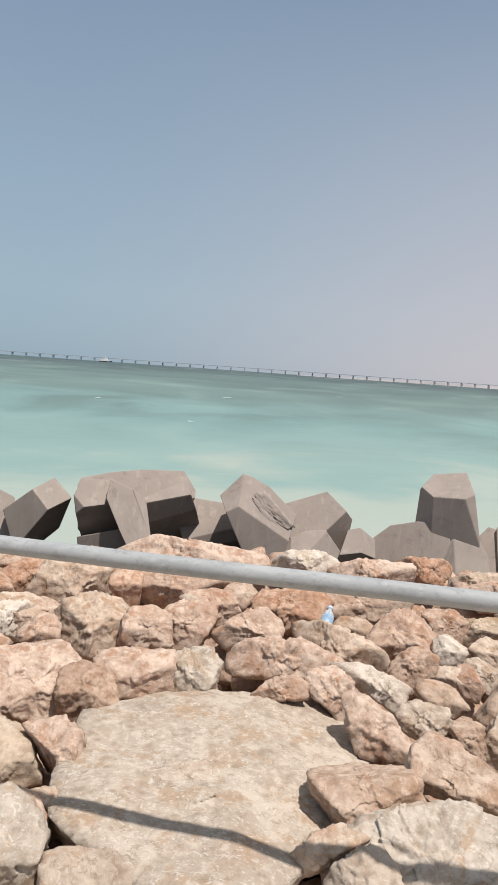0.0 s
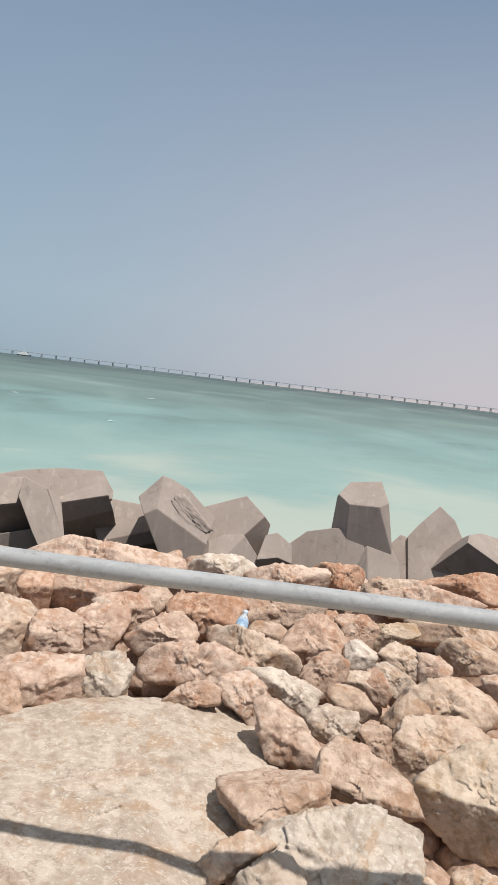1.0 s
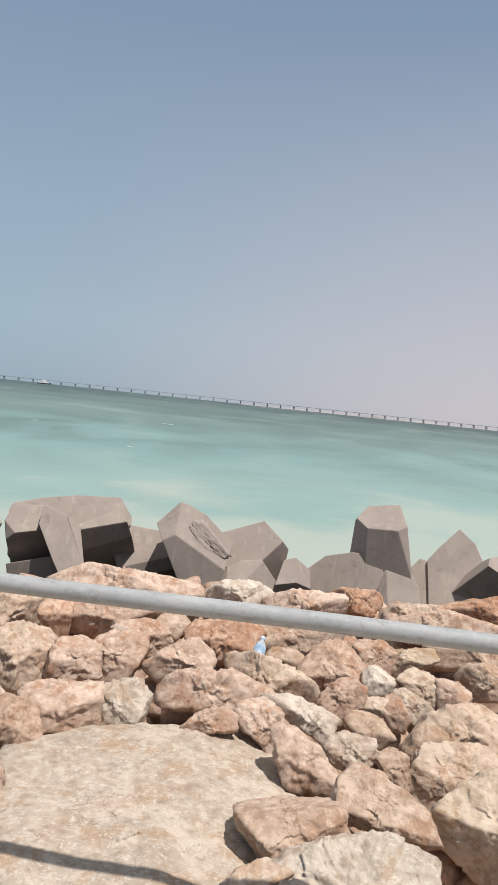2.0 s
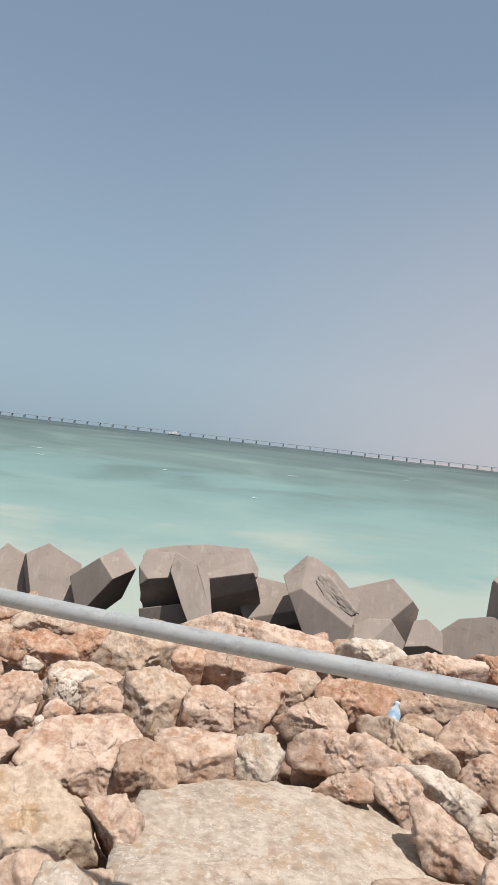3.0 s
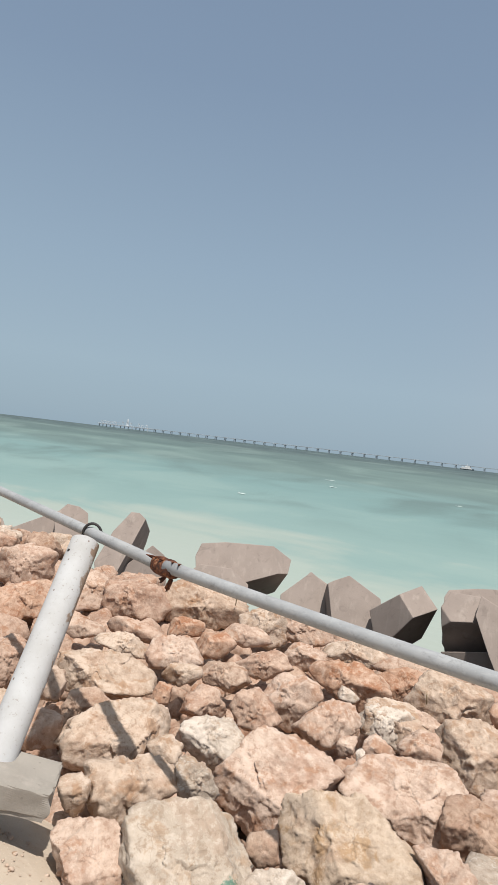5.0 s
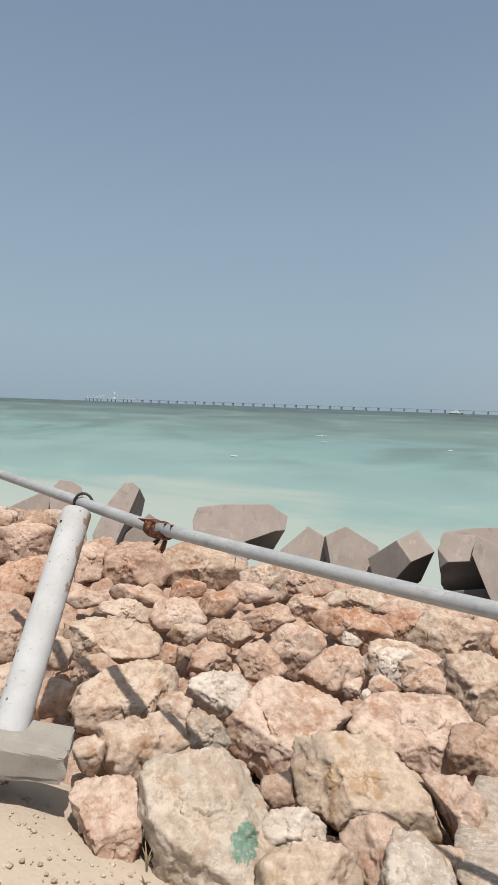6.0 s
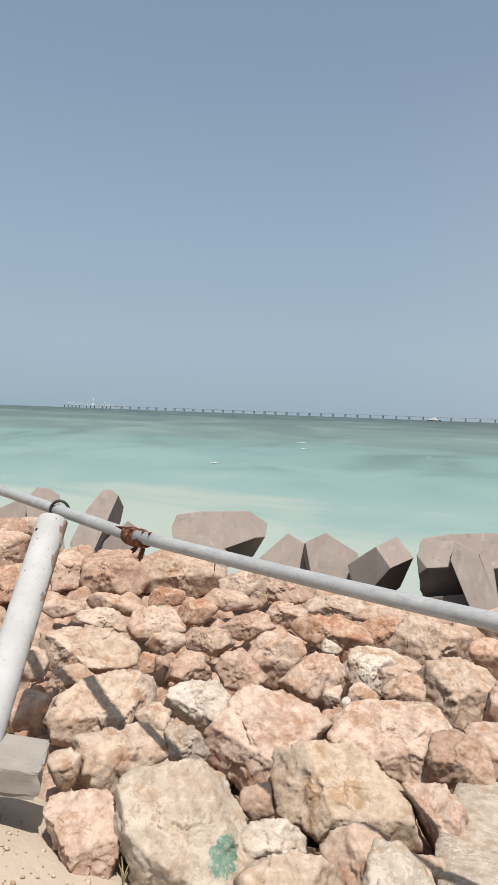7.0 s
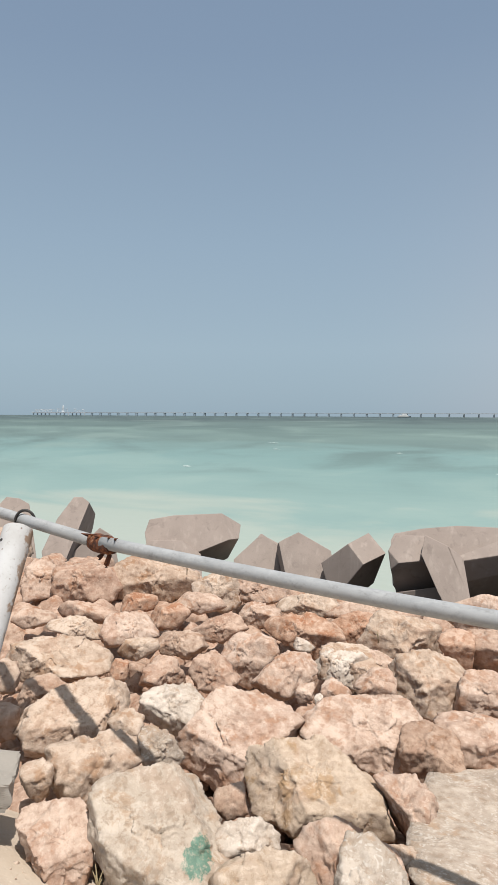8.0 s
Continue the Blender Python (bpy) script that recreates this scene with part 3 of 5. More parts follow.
def build_pier_head():
    head = empty("loading_platform", -2318, PIER_Y, SEA_Z)
    head.scale = (FAR, FAR, FAR)
    tagged(head, "loading platform with a pale tower at the pier's end", "platform")
    for x0, x1 in ((0, 44), (52, 80), (88, 116)):
        bm = bmesh.new()
        box(bm, x0, x1, -9, 9, 4.2, 5.8, bevel=0.15)
        part("platform_deck", bm, HEAD_STEEL, head)
        for k in range(int((x1 - x0) / 9) + 1):
            bm = bmesh.new()
            tube(bm, [(x0 + 2 + k * 9, -6, -2), (x0 + 2 + k * 9, -6, 4.4)], [0.8, 0.8], 8)
            part("pile", bm, HEAD_STEEL, head)
    rng = random.Random(4)
    for x in (3, 10, 17, 24, 31, 38, 55, 74, 92, 100, 110):
        bm = bmesh.new()
        h = rng.uniform(3, 7.5)
        for dx in (0, 4):
            tube(bm, [(x + dx, -4, 5.7), (x + dx, -4, 5.7 + h)], [0.35, 0.3], 6)
        tube(bm, [(x, -4, 5.7 + h * 0.8), (x + 4, -4, 5.7 + h * 0.8)], [0.4, 0.4], 6)
        tube(bm, [(x, -4, 5.7 + h), (x + 4, -4, 5.7 + h * 0.45)], [0.2, 0.2], 6)
        part("loading_arm", bm, HEAD_STEEL, head)
    bm = bmesh.new()
    box(bm, 2, 42, -3, 3, 10.0, 10.6, bevel=0.1)
    part("pipe_bridge", bm, HEAD_STEEL, head)
    bm = bmesh.new()
    tube(bm, [(64, 0, 5.7), (64, 0, 12), (64.3, 0, 16), (64.4, 0, 18.5)], [2.8, 2.2, 1.5, 0.3], 10)
    part("tower", bm, HAZY_PALE, head, "pale tapered tower")


def build_boat():
    boat = empty("boat", -518, 2367, SEA_Z)
    boat.scale = (2.0, 2.0, 2.05)
    tagged(boat, "white motor vessel with a cabin beside the pier", "boat")
    bm = bmesh.new()
    rows = []
    for x, w, z in ((-12, 2.2, 1.5), (-6, 2.8, 1.3), (2, 3.0, 1.3), (8, 2.2, 1.8), (12.5, 0.2, 2.4)):
        rows.append([bm.verts.new(q) for q in ((x, -w, z), (x * 0.94, -w * 0.7, -0.4), (x * 0.94, w * 0.7, -0.4), (x, w, z))])
    for a, b in zip(rows, rows[1:]):
        for i in range(4):
            bm.faces.new((a[i], a[(i + 1) % 4], b[(i + 1) % 4], b[i]))
    bm.faces.new(rows[0])
    bm.faces.new(rows[-1][::-1])
    bmesh.ops.recalc_face_normals(bm, faces=bm.faces[:])
    part("hull", bm, BOAT_DARK, boat, "dark hull")
    for name, dims, mat in (("cabin", (-9, 6, -2.6, 2.6, 1.2, 4.6), BOAT_WHITE), ("wheelhouse", (-3, 4, -2.2, 2.2, 4.6, 6.6), BOAT_WHITE), ("rail", (-11, 9, -2.9, -2.7, 1.3, 2.6), BOAT_WHITE)):
        bm = bmesh.new()
        box(bm, *dims, bevel=0.12)
        part(name, bm, mat, boat)
    bm = bmesh.new()
    tube(bm, [(0, 0, 7), (0, 0, 11)], [0.25, 0.12], 6)
    part("mast", bm, BOAT_WHITE, boat)


def build_sandbank():
    bm = bmesh.new()
    rng = random.Random(2)
    n = 60
    rows = []
    for i in range(n + 1):
        x = 70 + 1100 * i / n
        h = (2.9 + 0.6 * rng.random()) * min(1, i / 12 + 0.15)
        rows.append([bm.verts.new(q) for q in ((x, 915, -0.5), (x, 935, h), (x, 960, h * 1.1), (x, 990, -0.5))])
    for a, b in zip(rows, rows[1:]):
        for i in range(3):
            bm.faces.new((a[i], b[i], b[i + 1], a[i + 1]))
    bmesh.ops.recalc_face_normals(bm, faces=bm.faces[:])
    ob = link("sandbank", bm, FAR_SAND)
    ob.location.z = SEA_Z
    ob.scale = (FAR, FAR, FAR)
    tagged(ob, "low pale sandbank far behind the pier", "sandbank", kind="structure")


def build_foam():
    """Small white crests on the open water."""
    rng = random.Random(8)
    for x, y, size in ((-2.5, 87, 1.8), (18, 125, 1.5), (21.5, 142, 1.4), (-3.7, 45, 0.5), (-29, 67, 1.0), (-25, 41, 0.8), (-36, 82, 1.8), (-15, 66, 0.8)):
        bm = bmesh.new()
        n = 18
        w = size * 0.45
        top = [bm.verts.new((w * (i / n * 2 - 1), 0.9 * w * rng.uniform(0.05, 1) * math.sin(math.pi * i / n), 0.08 * rng.uniform(0.2, 1))) for i in range(n + 1)]
        low = [bm.verts.new((w * (i / n * 2 - 1), -0.8 * w * rng.uniform(0.05, 1) * math.sin(math.pi * i / n), 0.02)) for i in range(n + 1)]
        for i in range(n):
            bm.faces.new((low[i], low[i + 1], top[i + 1], top[i]))
        ob = link("wave_crest", bm, FOAM)
        ob.location = (x, y, SEA_Z + 0.03)
        tagged(ob, "small white breaking crest on the sea", "wave crest", "crests on the sea")


build_foam()
build_pier()
build_pier_head()
build_boat()
build_sandbank()

# Concrete armour units
armour_unit("grey-brown concrete armour unit lying on its side", [
    (-1.74, 10.20, -0.63, 10, -12, ((157, -3, 0.824), (104, -3, 0.557), (98, -3, 0.534), (90, -3, 0.569), (31, -3, 1.041), (-10, -3, 1.0), (-85, -3, 1.073), (-163, -3, 0.77), (-173, -3, 0.734), (91, 62, 0.266), (-70, 21, 0.279), (40, 43, 0.764))),
    (-1.98, 9.21, -0.70, 12, -14, ((158, -3, 0.477), (90, -3, 0.633), (14, -3, 0.31), (-6, -3, 0.356), (-86, -3, 0.744), (-171, -3, 0.296), (96, 56, 0.248), (-80, 36, -0.114), (13, 53, 0.175), (-178, 49, 0.237))),
    (-1.56, 9.33, -0.59, 9, -13, ((173, -3, 0.34), (66, -3, 0.342), (55, -3, 0.312), (8, -3, 0.256), (-66, -3, 0.579), (-151, -3, 0.19), (-154, -3, 0.181), (65, 69, 0.28), (36, 43, 0.288))),
    (-1.82, 9.50, -1.22, 11, -16, ((101, -3, 0.294), (82, -3, 0.341), (-7, -3, 0.381), (-85, -3, 0.395), (-173, -3, 0.452), (-89, 70, 0.281), (-14, 55, 0.376))),
    (-0.92, 10.47, -1.20, 5, -15, ((117, -3, 0.749), (26, -3, 0.39), (-4, -3, 0.51), (-84, -3, 0.578), (-156, -3, 0.487), (-70, 51, 0.232), (97, 54, 1.019), (-71, 26, -0.068))),
])
armour_unit("concrete armour unit with a faded painted number", [
    (-0.31, 10.63, -1.16, 1, -15, ((161, -3, 0.596), (85, -3, 0.568), (47, -3, 0.476), (-9, -3, 0.596), (-82, -3, 0.663), (-154, -3, 0.495), (72, 63, 0.267), (-33, 66, 0.228), (-65, 26, 0.214))),
])
armour_unit("weathered concrete armour unit leaning with a broken edge", [
    (0.33, 9.68, -0.55, -2, -13, ((138, -3, 0.615), (78, -3, 0.535), (64, -3, 0.457), (47, -3, 0.414), (-16, -3, 0.515), (-81, -3, 0.941), (-153, -3, 0.41), (59, 59, 0.258), (126, 55, 0.43), (-117, 83, 0.339))),
    (1.16, 10.20, -0.90, -7, -14, ((165, -3, 0.575), (112, -3, 0.553), (47, -3, 0.672), (-6, -3, 0.64), (-80, -3, 0.653), (-166, -3, 0.602), (90, 69, 0.28), (-27, 42, 0.338))),
    (1.17, 9.67, -1.06, -7, -15, ((121, -3, 0.325), (98, -3, 0.321), (40, -3, 0.361), (-4, -3, 0.483), (-80, -3, 0.332), (-172, -3, 0.536), (89, 63, 0.268), (18, 64, 0.247))),
    (0.59, 9.72, -1.20, -4, -16, ((143, -3, 0.201), (73, -3, 0.359), (2, -3, 0.252), (-81, -3, 0.296), (-164, -3, 0.309), (151, 70, 0.281))),
])
armour_unit("small stub of a concrete armour unit", [
    (1.86, 9.70, -1.00, -11, -15, ((169, -3, 0.212), (108, -3, 0.332), (57, -3, 0.304), (4, -3, 0.268), (-79, -3, 0.377), (-170, -3, 0.245), (96, 57, 0.251), (-74, 38, 0.218), (34, 44, 0.248))),
])
armour_unit("upright concrete armour unit standing on its base", [
    (3.39, 10.31, -0.45, -18, -11, ((176, -3, 0.495), (149, -3, 0.58), (99, -3, 0.672), (18, -3, 0.438), (11, -3, 0.407), (4, -3, 0.455), (-80, -3, 0.7), (-152, -3, 0.613), (-143, 77, 0.292), (101, 38, 0.398), (-172, 37, 0.348), (15, 64, 0.464))),
    (2.83, 10.40, -1.11, -15, -14, ((-173, -3, 0.568), (133, -3, 0.47), (105, -3, 0.418), (91, -3, 0.458), (7, -3, 0.619), (-81, -3, 0.684), (128, 76, 0.291))),
    (3.61, 9.91, -1.13, -20, -15, ((162, -3, 0.367), (96, -3, 0.385), (33, -3, 0.328), (8, -3, 0.316), (-79, -3, 0.531), (-172, -3, 0.305), (90, 63, 0.266), (153, 50, 0.32))),
    (4.47, 10.42, -1.15, -23, -14, ((145, -3, 0.535), (80, -3, 0.389), (71, -3, 0.397), (4, -3, 0.508), (-78, -3, 0.621), (-168, -3, 0.487), (68, 67, 0.276))),
])
armour_unit("pointed concrete armour unit among the others", [
    (4.81, 10.45, -0.79, -25, -12, ((148, -3, 0.454), (143, -3, 0.46), (53, -3, 0.502), (28, -3, 0.403), (14, -3, 0.395), (-78, -3, 0.858), (-169, -3, 0.471), (79, 68, 0.279))),
])
armour_unit("dark-faced concrete armour unit tipped forward", [
    (5.27, 9.80, -0.86, -28, -13, ((135, -3, 0.476), (119, -3, 0.461), (89, -3, 0.488), (69, -3, 0.574), (8, -3, 0.904), (-73, -3, 0.588), (-138, -3, 0.811), (-171, -3, 0.761), (-89, 52, 0.238), (146, 18, 0.499), (54, 26, 0.307))),
])
armour_unit("concrete armour unit wedged beside its neighbour", [
    (-2.90, 9.46, -0.84, 17, -14, ((123, -3, 0.499), (37, -3, 0.603), (-14, -3, 0.351), (-87, -3, 0.649), (-162, -3, 0.474), (77, 50, 0.231), (-180, 48, 0.01), (-50, 20, -0.037))),
])
armour_unit("concrete armour unit half hidden behind the row", [
    (-4.22, 10.27, -0.98, 22, -13, ((-180, -3, 0.345), (162, -3, 0.398), (122, -3, 0.478), (117, -3, 0.485), (60, -3, 0.535), (9, -3, 0.637), (-89, -3, 0.833), (-173, -3, 0.369), (93, 71, 0.284), (-170, 8, 0.218))),
])
armour_unit("pale-topped concrete armour unit low in the row", [
    (-4.99, 10.43, -1.17, 25, -14, ((-176, -3, 0.397), (134, -3, 0.42), (55, -3, 0.574), (-2, -3, 0.361), (-89, -3, 0.621), (90, 72, 0.285))),
])
armour_unit("long concrete armour unit lying level", [
    (-6.33, 10.35, -0.76, 31, -11, ((164, -3, 0.849), (100, -3, 0.545), (92, -3, 0.507), (62, -3, 0.736), (-15, -3, 0.841), (-16, -3, 0.838), (-83, -3, 0.904), (-154, -3, 0.733), (-168, -3, 0.777), (89, 65, 0.272), (-66, 18, 0.324), (36, 41, 0.625))),
    (-6.37, 9.74, -1.02, 32, -13, ((133, -3, 0.537), (88, -3, 0.377), (55, -3, 0.415), (-3, -3, 0.52), (-84, -3, 0.556), (-162, -3, 0.461), (90, 65, 0.272), (43, 30, 0.403))),
])
armour_unit("small concrete armour unit with one corner showing", [
    (-4.93, 10.51, -1.12, 24, -13, ((145, -3, 0.373), (62, -3, 0.503), (4, -3, 0.312), (-81, -3, 0.538), (-163, -3, 0.358), (89, 70, 0.283))),
])
armour_unit("pale concrete armour unit pointing up from the rocks", [
    (-7.42, 8.38, -0.44, 41, -11, ((157, -3, 0.371), (144, -3, 0.406), (85, -3, 0.691), (46, -3, 0.594), (-8, -3, 0.349), (-13, -3, 0.339), (-86, -3, 0.952), (-165, -3, 0.53), (122, 54, 0.241), (-17, 13, 0.085))),
    (-7.20, 8.73, -0.89, 39, -13, ((133, -3, 0.378), (56, -3, 0.471), (10, -3, 0.308), (-85, -3, 0.522), (-161, -3, 0.388), (38, 78, 0.293))),
])
armour_unit("round-topped concrete armour unit far along the row", [
    (-8.70, 8.36, -0.42, 45, -10, ((138, -3, 0.5), (81, -3, 0.555), (56, -3, 0.493), (5, -3, 0.261), (-87, -3, 0.967), (-172, -3, 0.28), (89, 68, 0.278))),
    (-9.36, 8.02, -0.78, 49, -11, ((134, -3, 0.539), (115, -3, 0.518), (8, -3, 0.559), (-88, -3, 0.713), (-162, -3, 0.425), (116, 69, 0.28))),
])
armour_unit("concrete armour unit at the end of the row", [
    (-10.55, 8.12, -0.74, 52, -10, ((150, -3, 0.296), (82, -3, 0.392), (21, -3, 0.269), (3, -3, 0.227), (-87, -3, 0.508), (-169, -3, 0.294), (90, 65, 0.272))),
])

NUMBER_AT, BROKEN_AT = ((-0.294, 0.401), (-0.095, 0.389)), (0.17, 0.103)


def arm_of(words):
    """The first arm of the unit with these words in its label."""
    unit = [ob for ob in scene.objects if ob.name.startswith("concrete_armour_unit") and words in ob.get("label", "")][0]
    return unit, unit.children[0]


def number_bars():
    """Faint painted bars where a number has worn away on one unit."""
    unit, arm = arm_of("painted number")
    for x, z in NUMBER_AT:
        hit, place, up, _ = arm.ray_cast(Vector((x, -3, z)), Vector((0, 1, 0)))
        along = Vector((1, 0, 0))
        along = (along - up * along.dot(up)).normalized()
        turn = Matrix((along, up.cross(along), up)).transposed().to_4x4()
        turn.translation = place
        bm = bmesh.new()
        box(bm, -0.05, 0.05, -0.10, 0.10, -0.01, 0.002, turn)
        mark = part("number_mark", bm, PALE_MARK, unit, "faded pale painted mark")
        mark.matrix_local = arm.matrix_local.copy()


def broken_face():
    """The rough broken face on the leaning unit."""
    unit, arm = arm_of("broken edge")
    x, z = BROKEN_AT
    hit, place, up, _ = arm.ray_cast(Vector((x, -3, z)), Vector((0, 1, 0)))
    along = Vector((0.75, 0, -0.66))
    along = (along - up * along.dot(up)).normalized()
    turn = Matrix((along, up.cross(along), up)).transposed().to_4x4()
    turn.translation = place - up * 0.035
    ob = new("broken_face", stone_mesh("broken_face", stone_points(871, 5, 9) * (0.44, 0.19, 0.12), ball(5)[1], CONCRETE))
    ob.parent = unit
    ob.matrix_local = arm.matrix_local @ turn
    tagged(ob, "rough broken concrete face")


# Boulders
boulder(-0.01, 2.42, -0.03, 1, -35, 0.42, ((-128, 0.462), (-88, 0.411), (-56, 0.408), (-38, 0.416), (25, 0.683), (63, 0.566), (94, 0.393), (110, 0.457), (180, 0.541)), "grey", 1, 6, ((90, 33, 0.076), (76, 34, 0.101)), True)
boulder(-0.35, 1.89, 0.01, 12, -41, 0.13, ((-103, 0.083), (-76, 0.101), (41, 0.121), (57, 0.105), (89, 0.095), (173, 0.151)), "grey", 2, 5)
boulder(-0.67, 2.03, 0.01, 19, -38, 0.14, ((-100, 0.147), (-18, 0.114), (25, 0.12), (43, 0.136), (87, 0.174), (177, 0.093)), "grey", 3, 5)
boulder(-0.60, 2.23, 0.04, 16, -35, 0.04, ((-167, 0.041), (-135, 0.038), (-57, 0.046), (11, 0.042), (90, 0.039)), "cream", 4, 4)
boulder(-0.66, 2.54, 0.03, 15, -32, 0.11, ((-164, 0.088), (-100, 0.13), (-5, 0.103), (47, 0.111), (84, 0.127), (128, 0.157)), "pink", 5, 5, ((-144, 15, 0.031),))
boulder(-1.05, 2.55, 0.00, 19, -31, 0.21, ((-155, 0.256), (-114, 0.183), (-87, 0.174), (11, 0.275), (54, 0.182), (98, 0.206), (171, 0.31)), "sand", 6, 6, ((166, 55, 0.137),))
boulder(-0.66, 3.06, 0.03, 13, -27, 0.12, ((-170, 0.127), (-91, 0.127), (-69, 0.127), (6, 0.132), (72, 0.132), (109, 0.141), (178, 0.125)), "brown", 7, 5)
boulder(-0.98, 3.13, 0.01, 14, -26, 0.20, ((-138, 0.26), (-109, 0.174), (-90, 0.189), (-42, 0.255), (-3, 0.242), (38, 0.245), (86, 0.203), (109, 0.194), (145, 0.259)), "pink", 8, 6)
boulder(-0.44, 3.27, 0.03, 8, -26, 0.14, ((-156, 0.164), (-90, 0.131), (-20, 0.198), (20, 0.183), (84, 0.132), (102, 0.146)), "pink", 9, 5)
boulder(-0.16, 3.28, 0.03, 3, -26, 0.10, ((-176, 0.116), (-84, 0.116), (-36, 0.117), (-16, 0.116), (40, 0.142), (92, 0.122), (125, 0.12)), "grey", 10, 5)
boulder(-0.81, 3.84, 0.03, 12, -22, 0.16, ((-101, 0.173), (-70, 0.163), (-26, 0.194), (-10, 0.207), (35, 0.218), (82, 0.187), (113, 0.161), (179, 0.198)), "cream", 11, 5)
boulder(-1.11, 4.56, 0.03, 14, -19, 0.17, ((-145, 0.278), (-86, 0.138), (-10, 0.28), (28, 0.25), (79, 0.159), (128, 0.202), (154, 0.208)), "cream", 12, 5)
boulder(-1.30, 3.92, 0.04, 19, -21, 0.12, ((-178, 0.155), (-112, 0.126), (-64, 0.117), (31, 0.163), (58, 0.132), (98, 0.114)), "cream", 13, 5)
boulder(-1.08, 3.67, 0.04, 17, -23, 0.07, ((-159, 0.089), (-93, 0.071), (-3, 0.089), (55, 0.079), (97, 0.081), (167, 0.089)), "pink", 14, 4)
boulder(-0.73, 4.53, 0.05, 9, -19, 0.09, ((-147, 0.085), (-22, 0.098), (-5, 0.077), (75, 0.123), (156, 0.106)), "rust", 15, 4)
boulder(-0.41, 4.59, 0.04, 5, -19, 0.16, ((-132, 0.228), (-88, 0.162), (-63, 0.138), (64, 0.18), (99, 0.142), (178, 0.237)), "pink", 16, 5)
boulder(-0.48, 3.82, 0.04, 8, -23, 0.10, ((-176, 0.128), (-99, 0.11), (-84, 0.103), (6, 0.12), (70, 0.123), (102, 0.114), (158, 0.121)), "pink", 17, 5)
boulder(-0.26, 3.92, 0.04, 4, -22, 0.11, ((-162, 0.141), (-134, 0.145), (-80, 0.137), (-32, 0.122), (17, 0.16), (69, 0.136), (131, 0.131), (146, 0.133)), "pink", 18, 5)
boulder(-0.21, 4.19, 0.05, 3, -21, 0.05, ((-131, 0.035), (-105, 0.038), (21, 0.072), (52, 0.03), (111, 0.075)), "white", 19, 4)
boulder(-0.09, 4.25, 0.04, 2, -21, 0.10, ((-135, 0.09), (-87, 0.115), (-24, 0.152), (31, 0.113), (66, 0.101), (104, 0.113)), "pink", 20, 5)
boulder(0.09, 4.51, 0.05, -1, -19, 0.07, ((-157, 0.107), (-115, 0.092), (-47, 0.078), (-18, 0.09), (87, 0.079), (139, 0.085)), "brown", 21, 4)
boulder(0.41, 4.32, 0.04, -5, -20, 0.13, ((-147, 0.179), (-110, 0.134), (-72, 0.136), (-23, 0.188), (73, 0.132), (87, 0.113), (146, 0.199)), "rust", 22, 5)
boulder(0.15, 3.90, 0.04, -2, -22, 0.10, ((-135, 0.162), (-86, 0.1), (-66, 0.086), (-11, 0.169), (55, 0.141), (108, 0.095), (130, 0.102)), "pink", 23, 5)
boulder(0.31, 3.53, 0.03, -5, -24, 0.14, ((-147, 0.256), (-87, 0.098), (-67, 0.147), (-19, 0.285), (73, 0.131), (92, 0.106), (113, 0.146), (170, 0.272)), "pink", 24, 5)
boulder(0.65, 3.73, 0.03, -10, -23, 0.13, ((-113, 0.091), (-88, 0.129), (-24, 0.282), (37, 0.181), (65, 0.104), (84, 0.105), (141, 0.277)), "cream", 25, 5)
boulder(0.30, 3.16, 0.04, -5, -27, 0.07, ((-119, 0.099), (-80, 0.052), (-8, 0.114), (58, 0.091), (109, 0.06), (134, 0.075)), "pink", 26, 5)
boulder(0.56, 3.19, 0.03, -10, -26, 0.10, ((-126, 0.078), (-34, 0.145), (17, 0.095), (48, 0.094), (111, 0.128), (167, 0.137)), "pink", 27, 5)
boulder(0.81, 3.27, 0.04, -14, -26, 0.09, ((-117, 0.067), (-39, 0.138), (-17, 0.149), (74, 0.062), (99, 0.099)), "white", 28, 5, ((-137, 60, 0.079),))
boulder(0.71, 2.85, 0.03, -14, -29, 0.11, ((-163, 0.113), (-149, 0.103), (-92, 0.113), (-14, 0.17), (42, 0.089), (56, 0.091), (130, 0.182)), "pink", 29, 5)
boulder(0.80, 4.02, 0.05, -11, -21, 0.06, ((-100, 0.052), (-58, 0.076), (37, 0.075), (106, 0.056), (148, 0.086)), "cream", 30, 4)
boulder(0.93, 4.43, 0.04, -12, -19, 0.14, ((-166, 0.254), (-94, 0.113), (-44, 0.183), (-7, 0.252), (90, 0.094), (109, 0.147)), "brown", 31, 5)
boulder(1.09, 3.91, 0.03, -16, -22, 0.14, ((-159, 0.209), (-107, 0.167), (-59, 0.123), (15, 0.19), (47, 0.175), (90, 0.16), (125, 0.141), (150, 0.145)), "pink", 32, 5)
boulder(1.04, 3.50, 0.04, -17, -24, 0.10, ((-154, 0.126), (-97, 0.13), (-45, 0.101), (-4, 0.122), (58, 0.125), (120, 0.113), (170, 0.113)), "pink", 33, 5)
boulder(1.33, 3.77, 0.04, -20, -22, 0.07, ((-159, 0.072), (-78, 0.073), (-15, 0.079), (53, 0.072), (119, 0.077)), "white", 34, 4)
boulder(1.22, 3.43, 0.04, -20, -24, 0.06, ((-125, 0.068), (-72, 0.046), (26, 0.076), (98, 0.048), (136, 0.062)), "cream", 35, 4)
boulder(1.10, 3.17, 0.04, -19, -26, 0.08, ((-137, 0.076), (-112, 0.07), (-50, 0.089), (44, 0.074), (76, 0.07), (140, 0.098)), "cream", 36, 4)
